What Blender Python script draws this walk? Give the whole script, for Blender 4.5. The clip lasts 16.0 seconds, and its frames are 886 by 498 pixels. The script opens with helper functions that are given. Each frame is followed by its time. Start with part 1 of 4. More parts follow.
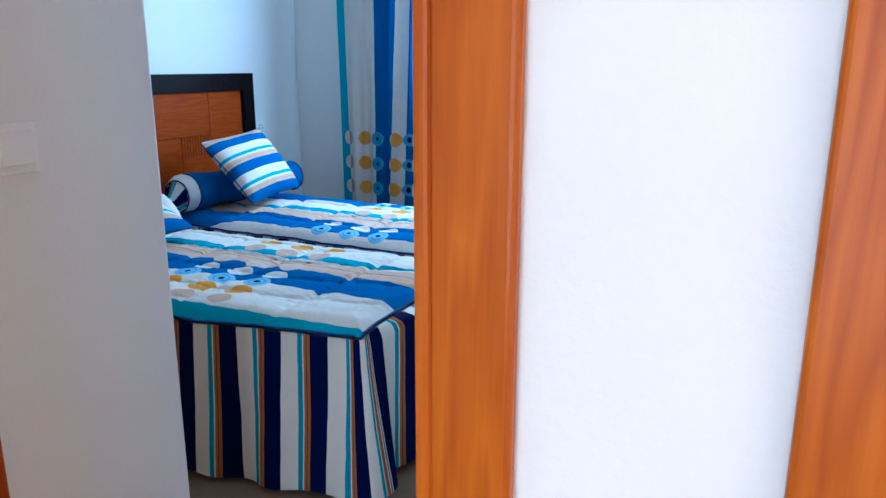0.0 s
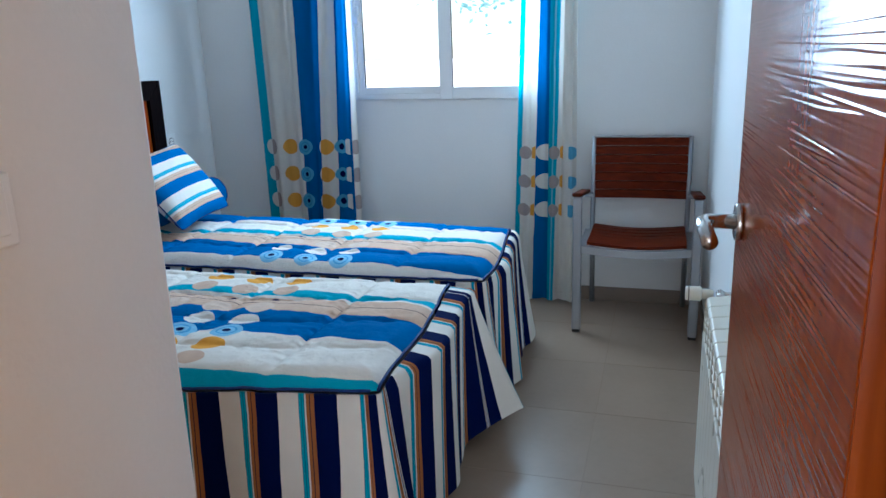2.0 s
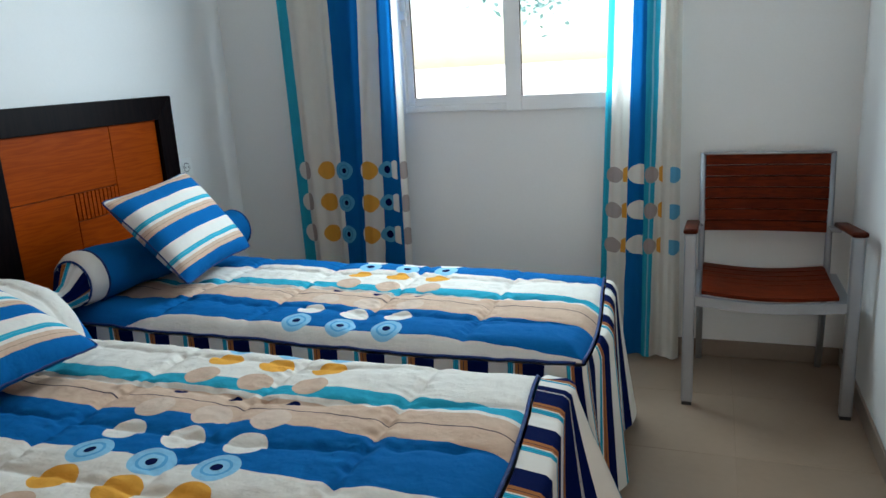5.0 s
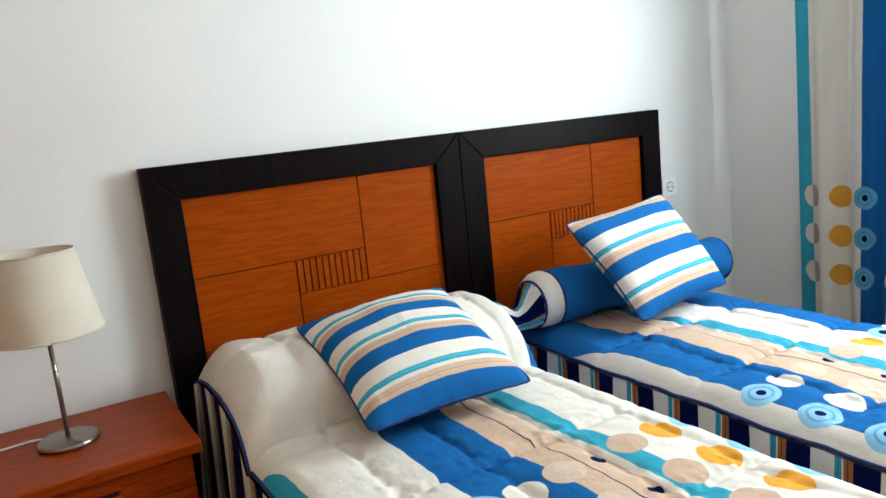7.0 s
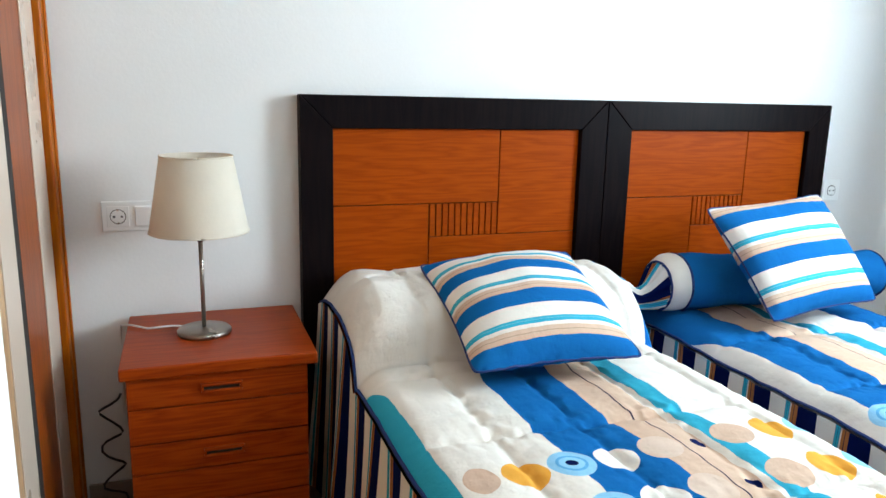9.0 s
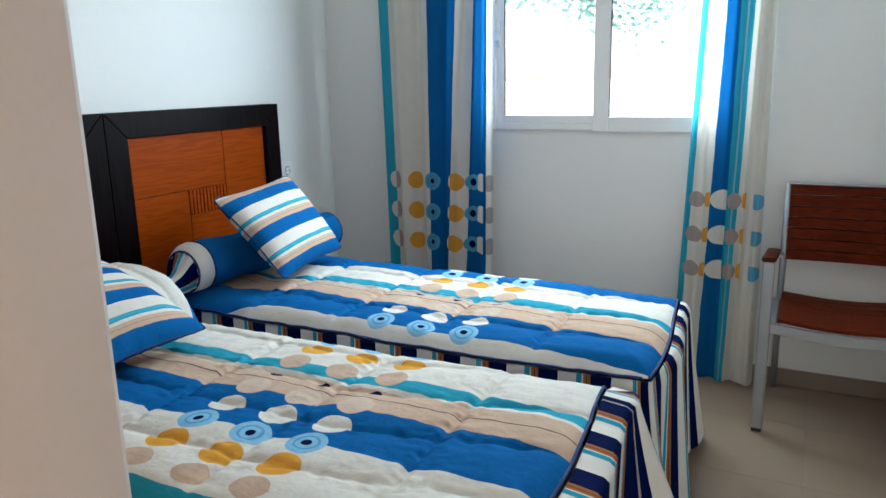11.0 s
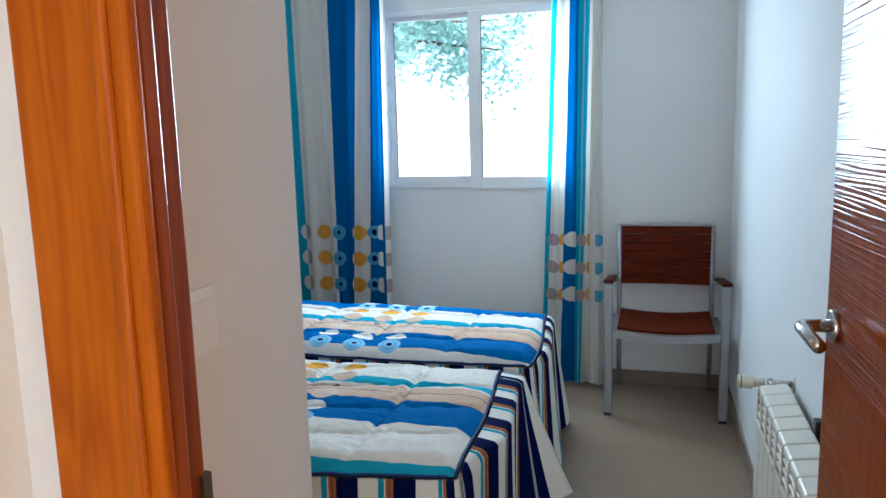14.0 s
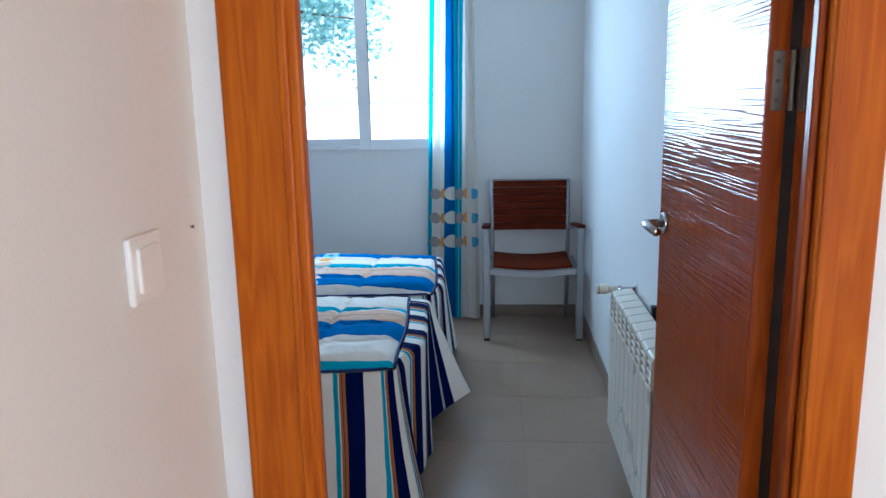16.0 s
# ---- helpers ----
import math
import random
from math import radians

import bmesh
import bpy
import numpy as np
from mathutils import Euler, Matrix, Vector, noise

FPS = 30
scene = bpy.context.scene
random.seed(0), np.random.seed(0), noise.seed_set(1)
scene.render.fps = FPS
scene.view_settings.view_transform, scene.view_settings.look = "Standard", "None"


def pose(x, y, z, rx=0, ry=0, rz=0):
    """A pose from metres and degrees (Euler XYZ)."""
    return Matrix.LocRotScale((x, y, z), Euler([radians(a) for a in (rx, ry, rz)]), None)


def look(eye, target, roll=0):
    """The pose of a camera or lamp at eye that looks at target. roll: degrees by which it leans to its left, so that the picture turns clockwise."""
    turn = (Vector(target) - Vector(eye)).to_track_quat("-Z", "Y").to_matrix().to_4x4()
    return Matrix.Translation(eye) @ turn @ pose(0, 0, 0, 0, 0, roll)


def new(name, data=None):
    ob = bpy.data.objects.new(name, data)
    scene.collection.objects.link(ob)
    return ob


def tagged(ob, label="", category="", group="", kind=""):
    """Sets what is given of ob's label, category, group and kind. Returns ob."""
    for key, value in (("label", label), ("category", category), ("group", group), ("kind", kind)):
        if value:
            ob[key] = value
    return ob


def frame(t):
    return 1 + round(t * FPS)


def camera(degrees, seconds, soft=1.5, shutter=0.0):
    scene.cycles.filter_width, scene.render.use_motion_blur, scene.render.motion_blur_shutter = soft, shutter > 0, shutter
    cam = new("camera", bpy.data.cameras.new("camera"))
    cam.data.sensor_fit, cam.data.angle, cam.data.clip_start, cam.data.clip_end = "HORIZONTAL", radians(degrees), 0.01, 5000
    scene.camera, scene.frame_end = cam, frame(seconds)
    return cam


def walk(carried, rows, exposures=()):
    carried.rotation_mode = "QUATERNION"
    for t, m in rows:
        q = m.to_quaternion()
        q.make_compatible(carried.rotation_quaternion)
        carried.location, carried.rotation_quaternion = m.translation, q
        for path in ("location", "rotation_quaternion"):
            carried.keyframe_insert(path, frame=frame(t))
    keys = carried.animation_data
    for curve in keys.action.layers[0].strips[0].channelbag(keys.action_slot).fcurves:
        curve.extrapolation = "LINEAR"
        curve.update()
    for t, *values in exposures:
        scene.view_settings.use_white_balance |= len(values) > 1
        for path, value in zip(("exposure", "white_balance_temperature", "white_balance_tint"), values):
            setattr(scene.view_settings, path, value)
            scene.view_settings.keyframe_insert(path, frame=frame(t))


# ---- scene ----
cam = camera(62.4, 16.0)
PATH = [
    (0, (-0.199, 0.636, 1.24), (-1.054, 2.376, 0.751), 0.1),
    (0.5, (-0.323, 0.643, 1.222), (-1.169, 2.389, 0.738), 0.1),
    (1, (-0.435, 0.685, 1.229), (-1.208, 2.463, 0.739), -0.9),
    (1.5, (-0.551, 0.743, 1.27), (-1.224, 2.557, 0.766), -2.1),
    (2, (-0.627, 0.784, 1.26), (-1.188, 2.635, 0.752), -1.9),
    (2.5, (-0.721, 0.872, 1.269), (-1.167, 2.754, 0.76), -3.4),
    (3, (-0.781, 0.948, 1.26), (-1.151, 2.845, 0.746), -3.5),
    (3.2, (-0.8, 0.984, 1.253), (-1.163, 2.881, 0.734), -3.0),
    (5.3, (-0.931, 1.51, 1.244), (-1.71, 3.293, 0.782), -3.9),
    (5.5, (-0.943, 1.554, 1.259), (-1.799, 3.306, 0.815), -4.3),
    (6, (-0.971, 1.684, 1.252), (-2.163, 3.238, 0.85), -5.0),
    (6.5, (-1.007, 1.779, 1.236), (-2.528, 3.023, 0.861), -5.6),
    (7, (-1.02, 1.786, 1.244), (-2.721, 2.777, 0.891), -5.8),
    (7.5, (-1.021, 1.783, 1.239), (-2.83, 2.56, 0.89), -2.8),
    (8, (-1.015, 1.778, 1.225), (-2.912, 2.306, 0.875), 0.8),
    (8.5, (-1.004, 1.788, 1.223), (-2.904, 2.298, 0.858), 2.3),
    (9, (-0.988, 1.78, 1.196), (-2.831, 2.439, 0.784), 1.3),
    (9.5, (-0.976, 1.681, 1.203), (-2.513, 2.872, 0.736), 0.7),
    (10, (-0.951, 1.558, 1.216), (-2.161, 3.08, 0.748), -1.8),
    (10.2, (-0.928, 1.509, 1.234), (-2.064, 3.085, 0.758), -2.0),
    (12.3, (-0.839, 0.961, 1.303), (-1.441, 2.834, 0.942), -1.0),
    (12.5, (-0.839, 0.897, 1.314), (-1.421, 2.779, 0.967), -1.2),
    (13, (-0.814, 0.812, 1.33), (-1.359, 2.709, 1.011), -1.3),
    (13.5, (-0.778, 0.714, 1.328), (-1.348, 2.606, 1.016), -1.3),
    (14, (-0.789, 0.621, 1.332), (-1.336, 2.52, 1.027), -1.5),
    (14.5, (-0.847, 0.45, 1.322), (-1.313, 2.37, 1.015), -1.7),
    (15, (-0.839, 0.303, 1.323), (-1.138, 2.255, 1.008), -1.2),
    (15.5, (-0.825, 0.151, 1.314), (-1.001, 2.105, 0.924), -1.2),
    (16, (-0.914, 0.082, 1.325), (-1.062, 2.037, 0.929), -1.2),
]
LIGHTNESS = [
    (0.0, 1.82, 4920, 6), (0.5, 2.12, 4950, 6), (1.0, 1.65, 5200, 7), (2.0, 1.7, 5700, 9), (3.0, 1.55, 6350, 10),
    (5.5, 1.55, 7250, 11), (6.5, 1.7, 7800, 14), (7.0, 2.4, 7800, 14), (7.6, 2.7, 7300, 14), (9.0, 2.7, 7150, 13),
    (9.5, 2.95, 7100, 12), (10.0, 1.9, 6900, 11), (12.5, 1.8, 7250, 11), (14.0, 1.72, 6150, 9), (16.0, 1.58, 5400, 8),
]
walk(cam, [(t, look(eye, target, roll)) for t, eye, target, roll in PATH], LIGHTNESS)

# ---- world and light ----
world = bpy.data.worlds.new("sky")
scene.world = world
world.use_nodes = True
WN = world.node_tree
sky = WN.nodes.new("ShaderNodeTexSky")
sky.sky_type = "NISHITA"
sky.sun_disc = False
sky.sun_elevation, sky.sun_rotation = radians(50), radians(200)
WN.nodes["Background"].inputs[1].default_value = 0.15
WN.links.new(sky.outputs[0], WN.nodes["Background"].inputs[0])


def sun_lamp(strength, elevation, rotation):
    data = bpy.data.lights.new("sun", "SUN")
    data.energy, data.angle, data.color = strength, radians(0.5), (1, 0.95, 0.88)
    e, r = radians(elevation), radians(rotation)
    way = Vector((math.sin(r) * math.cos(e), math.cos(r) * math.cos(e), math.sin(e)))
    ob = new("sun", data)
    ob.matrix_world = look(way * 50, (0, 0, 0))
    return ob


sun_lamp(5.0, 50, 200)


def opening_lamp(name, x, y, z, width, height, facing, watts, colour):
    """Stands in for daylight through the window, or adds fill from unseen hall openings."""
    data = bpy.data.lights.new(name, "AREA")
    data.shape, data.size, data.size_y, data.energy, data.color = "RECTANGLE", width, height, watts, colour
    ob = new(name, data)
    ob.matrix_world = look((x, y, z), (x + facing[0], y + facing[1], z + facing[2]))
    return ob


opening_lamp("window_daylight", -1.71, 4.497, 1.53, 0.9, 0.85, (0, -1, 0), 15.5, (0.62, 0.83, 1.0))
# added daylight fill behind the camera, set in an assumed opening
opening_lamp("hall_daylight_fill", -0.2, -1.68, 1.15, 1.5, 2.0, (0, 1, 0), 3.5, (0.98, 0.97, 0.93))
# added warm fill for hall wall and stub; its source is invented
opening_lamp("warm_hall_fill", 1.24, 0.05, 1.1, 1.3, 1.9, (-1, 0, 0), 6.2, (1.0, 0.6, 0.26))

# ---- materials ----
def node(tree, kind, *values):
    """A node; values go to its inputs in order: a socket is linked, None is left."""
    n = tree.nodes.new("ShaderNode" + kind)
    for slot, value in zip(n.inputs, values):
        if isinstance(value, bpy.types.NodeSocket):
            tree.links.new(value, slot)
        elif value is not None:
            slot.default_value = value
    return n


def rgb(c):
    return (c[0], c[1], c[2], 1.0)


def calc(tree, operation, *values):
    n = node(tree, "Math", *values)
    n.operation = operation
    return n.outputs[0]


def rgb_value(tree, colour):
    n = tree.nodes.new("ShaderNodeRGB")
    n.outputs[0].default_value = rgb(colour)
    return n.outputs[0]


def blend(tree, factor, a, b, mode="MIX"):
    n = tree.nodes.new("ShaderNodeMix")
    n.data_type, n.blend_type = "RGBA", mode
    for slot, value in ((n.inputs[0], factor), (n.inputs[6], a), (n.inputs[7], b)):
        if isinstance(value, bpy.types.NodeSocket):
            tree.links.new(value, slot)
        else:
            slot.default_value = value if slot == n.inputs[0] else rgb(value)
    return n.outputs[2]


def ramp(tree, factor, stops, smooth=True):
    n = tree.nodes.new("ShaderNodeValToRGB")
    n.color_ramp.interpolation = "LINEAR" if smooth else "CONSTANT"
    while len(n.color_ramp.elements) > 1:
        n.color_ramp.elements.remove(n.color_ramp.elements[-1])
    n.color_ramp.elements[0].position, n.color_ramp.elements[0].color = stops[0][0], rgb(stops[0][1])
    for place, colour in stops[1:]:
        n.color_ramp.elements.new(place).color = rgb(colour)
    tree.links.new(factor, n.inputs[0])
    return n.outputs[0]


def material(name, rough=0.6, metal=0.0, coat=0.0, sheen=0.0):
    m = bpy.data.materials.new(name)
    m.use_nodes = True
    b = m.node_tree.nodes["Principled BSDF"]
    b.inputs["Roughness"].default_value, b.inputs["Metallic"].default_value = rough, metal
    b.inputs["Coat Weight"].default_value, b.inputs["Sheen Weight"].default_value = coat, sheen
    return m, m.node_tree, b


def place(tree, scale=(1, 1, 1), shift=None):
    """Object coordinates, stretched; each object shifted by chance where asked."""
    co = node(tree, "TexCoord").outputs["Object"]
    n = node(tree, "Mapping", co)
    n.inputs["Scale"].default_value = scale
    if shift:
        info = node(tree, "ObjectInfo").outputs["Random"]
        tree.links.new(node(tree, "CombineXYZ", *[calc(tree, "MULTIPLY", info, s) for s in shift]).outputs[0], n.inputs["Location"])
    return n.outputs[0]


def noise_of(tree, vector, scale, detail=4.0, rough=0.55):
    n = node(tree, "TexNoise", vector)
    n.inputs["Scale"].default_value, n.inputs["Detail"].default_value, n.inputs["Roughness"].default_value = scale, detail, rough
    return n.outputs[0]


def bump(tree, bsdf, height, strength, distance=0.01):
    n = tree.nodes.new("ShaderNodeBump")
    n.inputs["Strength"].default_value, n.inputs["Distance"].default_value = strength, distance
    tree.links.new(height, n.inputs["Height"])
    tree.links.new(n.outputs[0], bsdf.inputs["Normal"])


def mottled(name, dark, light, scale, rough, grain=60.0, relief=0.1, metal=0.0, coat=0.0, sheen=0.0, per_object=False, stretch=(1, 1, 1)):
    """A surface with broad mottling, a fine grain and some relief."""
    m, t, b = material(name, rough, metal, coat, sheen)
    v = place(t, stretch, (7, 5, 3) if per_object else None)
    broad, fine = noise_of(t, v, scale), noise_of(t, v, grain, 3)
    mix = calc(t, "ADD", calc(t, "MULTIPLY", broad, 0.75), calc(t, "MULTIPLY", fine, 0.25))
    t.links.new(ramp(t, mix, [(0.3, dark), (0.7, light)]), b.inputs["Base Color"])
    t.links.new(node(t, "MapRange", broad, 0.3, 0.7, rough * 0.85, min(1, rough * 1.15)).outputs[0], b.inputs["Roughness"])
    bump(t, b, fine, relief, 0.004)
    return m


def wood(name, dark, light, along, rough=0.3, coat=0.3, relief=0.15, size=1.0, ripple=None, gloss=0.4):
    """Varnished wood, its grain along one axis; ripple: the axis of raised grain lines."""
    m, t, b = material(name, rough, coat=coat)
    b.inputs["Specular IOR Level"].default_value = gloss
    b.inputs["Coat Roughness"].default_value = 0.12
    long, short = 1.2 / size, 14.0 / size
    v = place(t, tuple(long if a == along else short for a in "xyz"), (3, 3, 3))
    warp = noise_of(t, v, 0.9, 3)
    rings = calc(t, "FRACT", calc(t, "MULTIPLY", warp, 9.0))
    rings = calc(t, "ABSOLUTE", calc(t, "SUBTRACT", rings, 0.5))
    fibre = noise_of(t, place(t, tuple(4 / size if a == along else 160 / size for a in "xyz"), (2, 4, 6)), 1.0, 3)
    mix = calc(t, "ADD", calc(t, "MULTIPLY", rings, 0.8), calc(t, "MULTIPLY", fibre, 0.6))
    t.links.new(ramp(t, mix, [(0.2, dark), (0.75, light)]), b.inputs["Base Color"])
    height = fibre
    if ripple:
        swirl = noise_of(t, place(t, tuple(40.0 if a == "z" else 1.0 for a in "xyz")), 1.0, 2, 0.5)
        lines = calc(t, "SINE", calc(t, "MULTIPLY", swirl, 54.0))
        height = calc(t, "ADD", calc(t, "MULTIPLY", fibre, 0.02), calc(t, "MULTIPLY", lines, 0.22))
    bump(t, b, height, relief, 0.003)
    return m


BLUE, NAVY, TURQ = (0.0003, 0.12, 0.345), (0.0015, 0.007, 0.055), (0.02, 0.36, 0.5)
WHITE, PEACH, BROWN = (0.76, 0.71, 0.64), (0.62, 0.43, 0.32), (0.38, 0.135, 0.045)
ORANGE, SKYBLUE, GREIGE = (0.78, 0.36, 0.06), (0.24, 0.52, 0.72), (0.42, 0.34, 0.31)


def banded(tree, value, stops, lo, hi):
    """Flat bands of colour over value, from (start, colour) rows."""
    f = node(tree, "MapRange", value, lo, hi, 0.0, 1.0).outputs[0]
    return ramp(tree, f, [(max(0.0, (s - lo) / (hi - lo)), c) for s, c in stops], smooth=False)


def dotted(tree, base, across, along, first, step, count, dots):
    """Rows of round printed dots: dots are (across, radius, colour, lowest, highest)."""
    k = calc(tree, "ROUND", calc(tree, "DIVIDE", calc(tree, "SUBTRACT", along, first), step))
    k = calc(tree, "MINIMUM", calc(tree, "MAXIMUM", k, 0.0), count - 1.0)
    off = calc(tree, "SUBTRACT", calc(tree, "SUBTRACT", along, first), calc(tree, "MULTIPLY", k, step))
    off2 = calc(tree, "MULTIPLY", off, off)
    out = base
    for place_across, radius, colour, lowest, highest in dots:
        d = calc(tree, "SUBTRACT", across, place_across)
        inside = calc(tree, "LESS_THAN", calc(tree, "ADD", calc(tree, "MULTIPLY", d, d), off2), radius * radius)
        if lowest is not None:
            inside = calc(tree, "MULTIPLY", inside, calc(tree, "GREATER_THAN", across, lowest))
        if highest is not None:
            inside = calc(tree, "MULTIPLY", inside, calc(tree, "LESS_THAN", across, highest))
        out = blend(tree, inside, out, colour)
    return out


def cloth(name, colour_of, thin=0.0, relief=0.25, crease=8.0):
    """Woven cloth whose print is read from the metre UV."""
    m, t, b = material(name, 0.9)
    b.inputs["Specular IOR Level"].default_value = 0.03
    uv = node(t, "SeparateXYZ", node(t, "TexCoord").outputs["UV"])
    wobble = noise_of(t, place(t), 7.0, 2)
    u = calc(t, "ADD", uv.outputs[0], calc(t, "MULTIPLY", calc(t, "SUBTRACT", wobble, 0.5), 0.008))
    v = calc(t, "ADD", uv.outputs[1], calc(t, "MULTIPLY", calc(t, "SUBTRACT", wobble, 0.5), -0.008))
    colour = colour_of(t, u, v)
    fade = noise_of(t, place(t), 18.0, 4)
    colour = blend(t, 0.1, colour, ramp(t, fade, [(0.3, (0.55, 0.55, 0.55)), (0.7, (1, 1, 1))]), "MULTIPLY")
    t.links.new(colour, b.inputs["Base Color"])
    weave = noise_of(t, place(t, (700, 700, 700)), 1.0, 1)
    folds = noise_of(t, place(t), crease * 4, 3)
    pucker = noise_of(t, place(t, (1.0, 2.6, 1.0)), crease * 9, 2)
    pucker = calc(t, "ABSOLUTE", calc(t, "SUBTRACT", pucker, 0.5))
    folds = calc(t, "ADD", folds, calc(t, "MULTIPLY", pucker, 0.22))
    bump(t, b, calc(t, "ADD", calc(t, "MULTIPLY", weave, 0.12), folds), relief, 0.012)
    if thin:
        lit = node(t, "BsdfTranslucent", colour)
        mix = node(t, "MixShader", thin, b.outputs[0], lit.outputs[0])
        t.links.new(mix.outputs[0], t.nodes["Material Output"].inputs[0])
    return m


def quilt_print(t, u, v, cut=False):
    """The quilt's bands and dots; cut: the cloth ends before its last two rows of dots."""
    base = banded(t, v, [(-0.4, TURQ), (-0.227, WHITE), (0.0 if cut else 0.022, BLUE), (0.172 if cut else 0.195, PEACH), (0.318, WHITE), (0.335, TURQ), (0.38, WHITE), (0.55 if cut else 0.575, BLUE)], -0.4, 0.9)
    stitch = calc(t, "LESS_THAN", calc(t, "ABSOLUTE", calc(t, "SUBTRACT", v, 0.262)), 0.0018)
    base = blend(t, stitch, base, (0.02, 0.02, 0.05))
    slant = calc(t, "ADD", u, calc(t, "MULTIPLY", v, 0.035))
    rows = [(0.65, 0.042, WHITE), (0.575, 0.042, SKYBLUE), (0.575, 0.015, NAVY), (0.485, 0.043, ORANGE), (0.385, 0.042, PEACH), (0.213, 0.043, (0.66, 0.5, 0.4)),
            (0.303, 0.016, NAVY), (0.115, 0.043, WHITE), (0.02, 0.045, SKYBLUE), (0.02, 0.03, (0.1, 0.36, 0.62)), (0.02, 0.024, SKYBLUE), (0.02, 0.012, NAVY), (-0.073, 0.044, ORANGE), (-0.168, 0.042, PEACH)]
    return dotted(t, base, v, slant, -2.045, 0.146, 3.0, [(a, r, c, None, None) for a, r, c in rows[:12 if cut else 14]])


def skirt_print(t, u, v):
    part_of = calc(t, "FRACT", calc(t, "DIVIDE", u, 0.145))
    deep = (0.01, 0.2, 0.3)
    return banded(t, part_of, [(0.0, NAVY), (0.335, WHITE), (0.69, deep), (0.7, TURQ), (0.733, deep), (0.748, TURQ), (0.78, deep), (0.79, WHITE), (0.82, BROWN), (0.875, (0.05, 0.03, 0.04)), (0.888, BROWN), (0.955, NAVY)], 0.0, 1.0)


def cushion_print(t, u, v):
    part_of = calc(t, "FRACT", calc(t, "DIVIDE", calc(t, "ADD", v, 0.002), 0.15))
    return banded(t, part_of, [(0.0, BLUE), (0.34, PEACH), (0.43, (0.4, 0.26, 0.18)), (0.445, PEACH), (0.52, WHITE), (0.59, TURQ), (0.65, (0.2, 0.5, 0.6)), (0.66, TURQ), (0.70, WHITE)], 0.0, 1.0)


CURTAIN_L = [(0.0, TURQ), (0.054, WHITE), (0.27, BLUE), (0.40, WHITE), (0.48, BLUE), (0.59, WHITE)]
CURTAIN_R = [(0.0, TURQ), (0.03, WHITE), (0.095, BLUE), (0.145, TURQ), (0.172, (0.25, 0.5, 0.62)), (0.18, TURQ), (0.20, WHITE)]


def curtain_left_print(t, u, v):
    ring = (0.09, 0.36, 0.55)
    dots = [(0.058, 0.042, GREIGE, None, None), (0.058, 0.042, WHITE, None, 0.055), (0.175, 0.042, ORANGE, None, None), (0.285, 0.042, ring, None, None), (0.285, 0.028, (0.05, 0.27, 0.46), None, None), (0.285, 0.022, ring, None, None), (0.285, 0.012, NAVY, None, None),
            (0.425, 0.042, WHITE, None, 0.405), (0.425, 0.042, ORANGE, 0.395, None), (0.505, 0.038, ring, None, 0.53), (0.505, 0.018, NAVY, None, None), (0.555, 0.042, WHITE, 0.53, 0.57), (0.615, 0.04, GREIGE, 0.59, None)]
    return dotted(t, banded(t, u, CURTAIN_L, 0.0, 0.64), u, v, 0.508, 0.1495, 3.0, dots)


def curtain_right_print(t, u, v):
    dots = [(0.048, 0.033, GREIGE, None, None), (0.1, 0.032, ORANGE, 0.08, 0.095), (0.135, 0.04, WHITE, 0.095, 0.145), (0.182, 0.033, GREIGE, 0.145, None), (0.24, 0.034, ORANGE, 0.216, 0.232), (0.282, 0.032, (0.12, 0.4, 0.6), 0.266, None)]
    return dotted(t, banded(t, u, CURTAIN_R, 0.0, 0.31), u, v, 0.49, 0.146, 3.0, dots)


PLASTER = mottled("white_plaster", (0.75, 0.74, 0.72), (0.8, 0.79, 0.77), 1.3, 0.75, 110, 0.12)
CEILING = mottled("ceiling_paint", (0.76, 0.75, 0.73), (0.8, 0.79, 0.77), 1.1, 0.8, 90, 0.1)
TILE = mottled("beige_floor_tile", (0.245, 0.167, 0.115), (0.3, 0.21, 0.148), 3.0, 0.34, 40, 0.03, per_object=True)
GROUT = mottled("grout", (0.24, 0.164, 0.113), (0.295, 0.207, 0.146), 12.0, 0.9, 120, 0.2)
SKIRTING = mottled("skirting_tile", (0.2, 0.145, 0.11), (0.26, 0.195, 0.15), 4.0, 0.35, 50, 0.03, per_object=True)
DOOR_WOOD = wood("orange_varnished_wood", (0.33, 0.063, 0.002), (0.48, 0.12, 0.004), "z", 0.3, 0.0, 0.12, gloss=0.16)
# deeper than DOOR_WOOD: shade on jamb and leaf edge is in the colour
JAMB_WOOD = wood("shade_toned_red_brown_wood", (0.2, 0.03, 0.0015), (0.32, 0.062, 0.003), "z", 0.3, 0.0, 0.12, gloss=0.2)
# wardrobe wood made pale: its grazing reflection is put into the colour
SHEEN_WOOD = wood("sheen_paled_wood", (0.46, 0.25, 0.12), (0.62, 0.37, 0.2), "z", 0.35, 0.0, 0.1, gloss=0.3)
LEAF_WOOD = wood("brown_varnished_door_wood", (0.28, 0.042, 0.001), (0.35, 0.06, 0.0016), "z", 0.12, 0.0, 0.28, 1.0, "y", 0.14)
PANEL_WOOD = wood("cherry_panel_wood", (0.26, 0.034, 0.001), (0.36, 0.055, 0.0016), "y", 0.45, 0.0, 0.04, 0.7, gloss=0.06)
NIGHT_WOOD = wood("reddish_cabinet_wood", (0.22, 0.022, 0.002), (0.36, 0.05, 0.004), "y", 0.35, 0.0, 0.04, 0.7, gloss=0.12)
DARK_WOOD = wood("black_brown_wood", (0.003, 0.002, 0.003), (0.009, 0.005, 0.005), "z", 0.4, 0.0, 0.05, gloss=0.04)
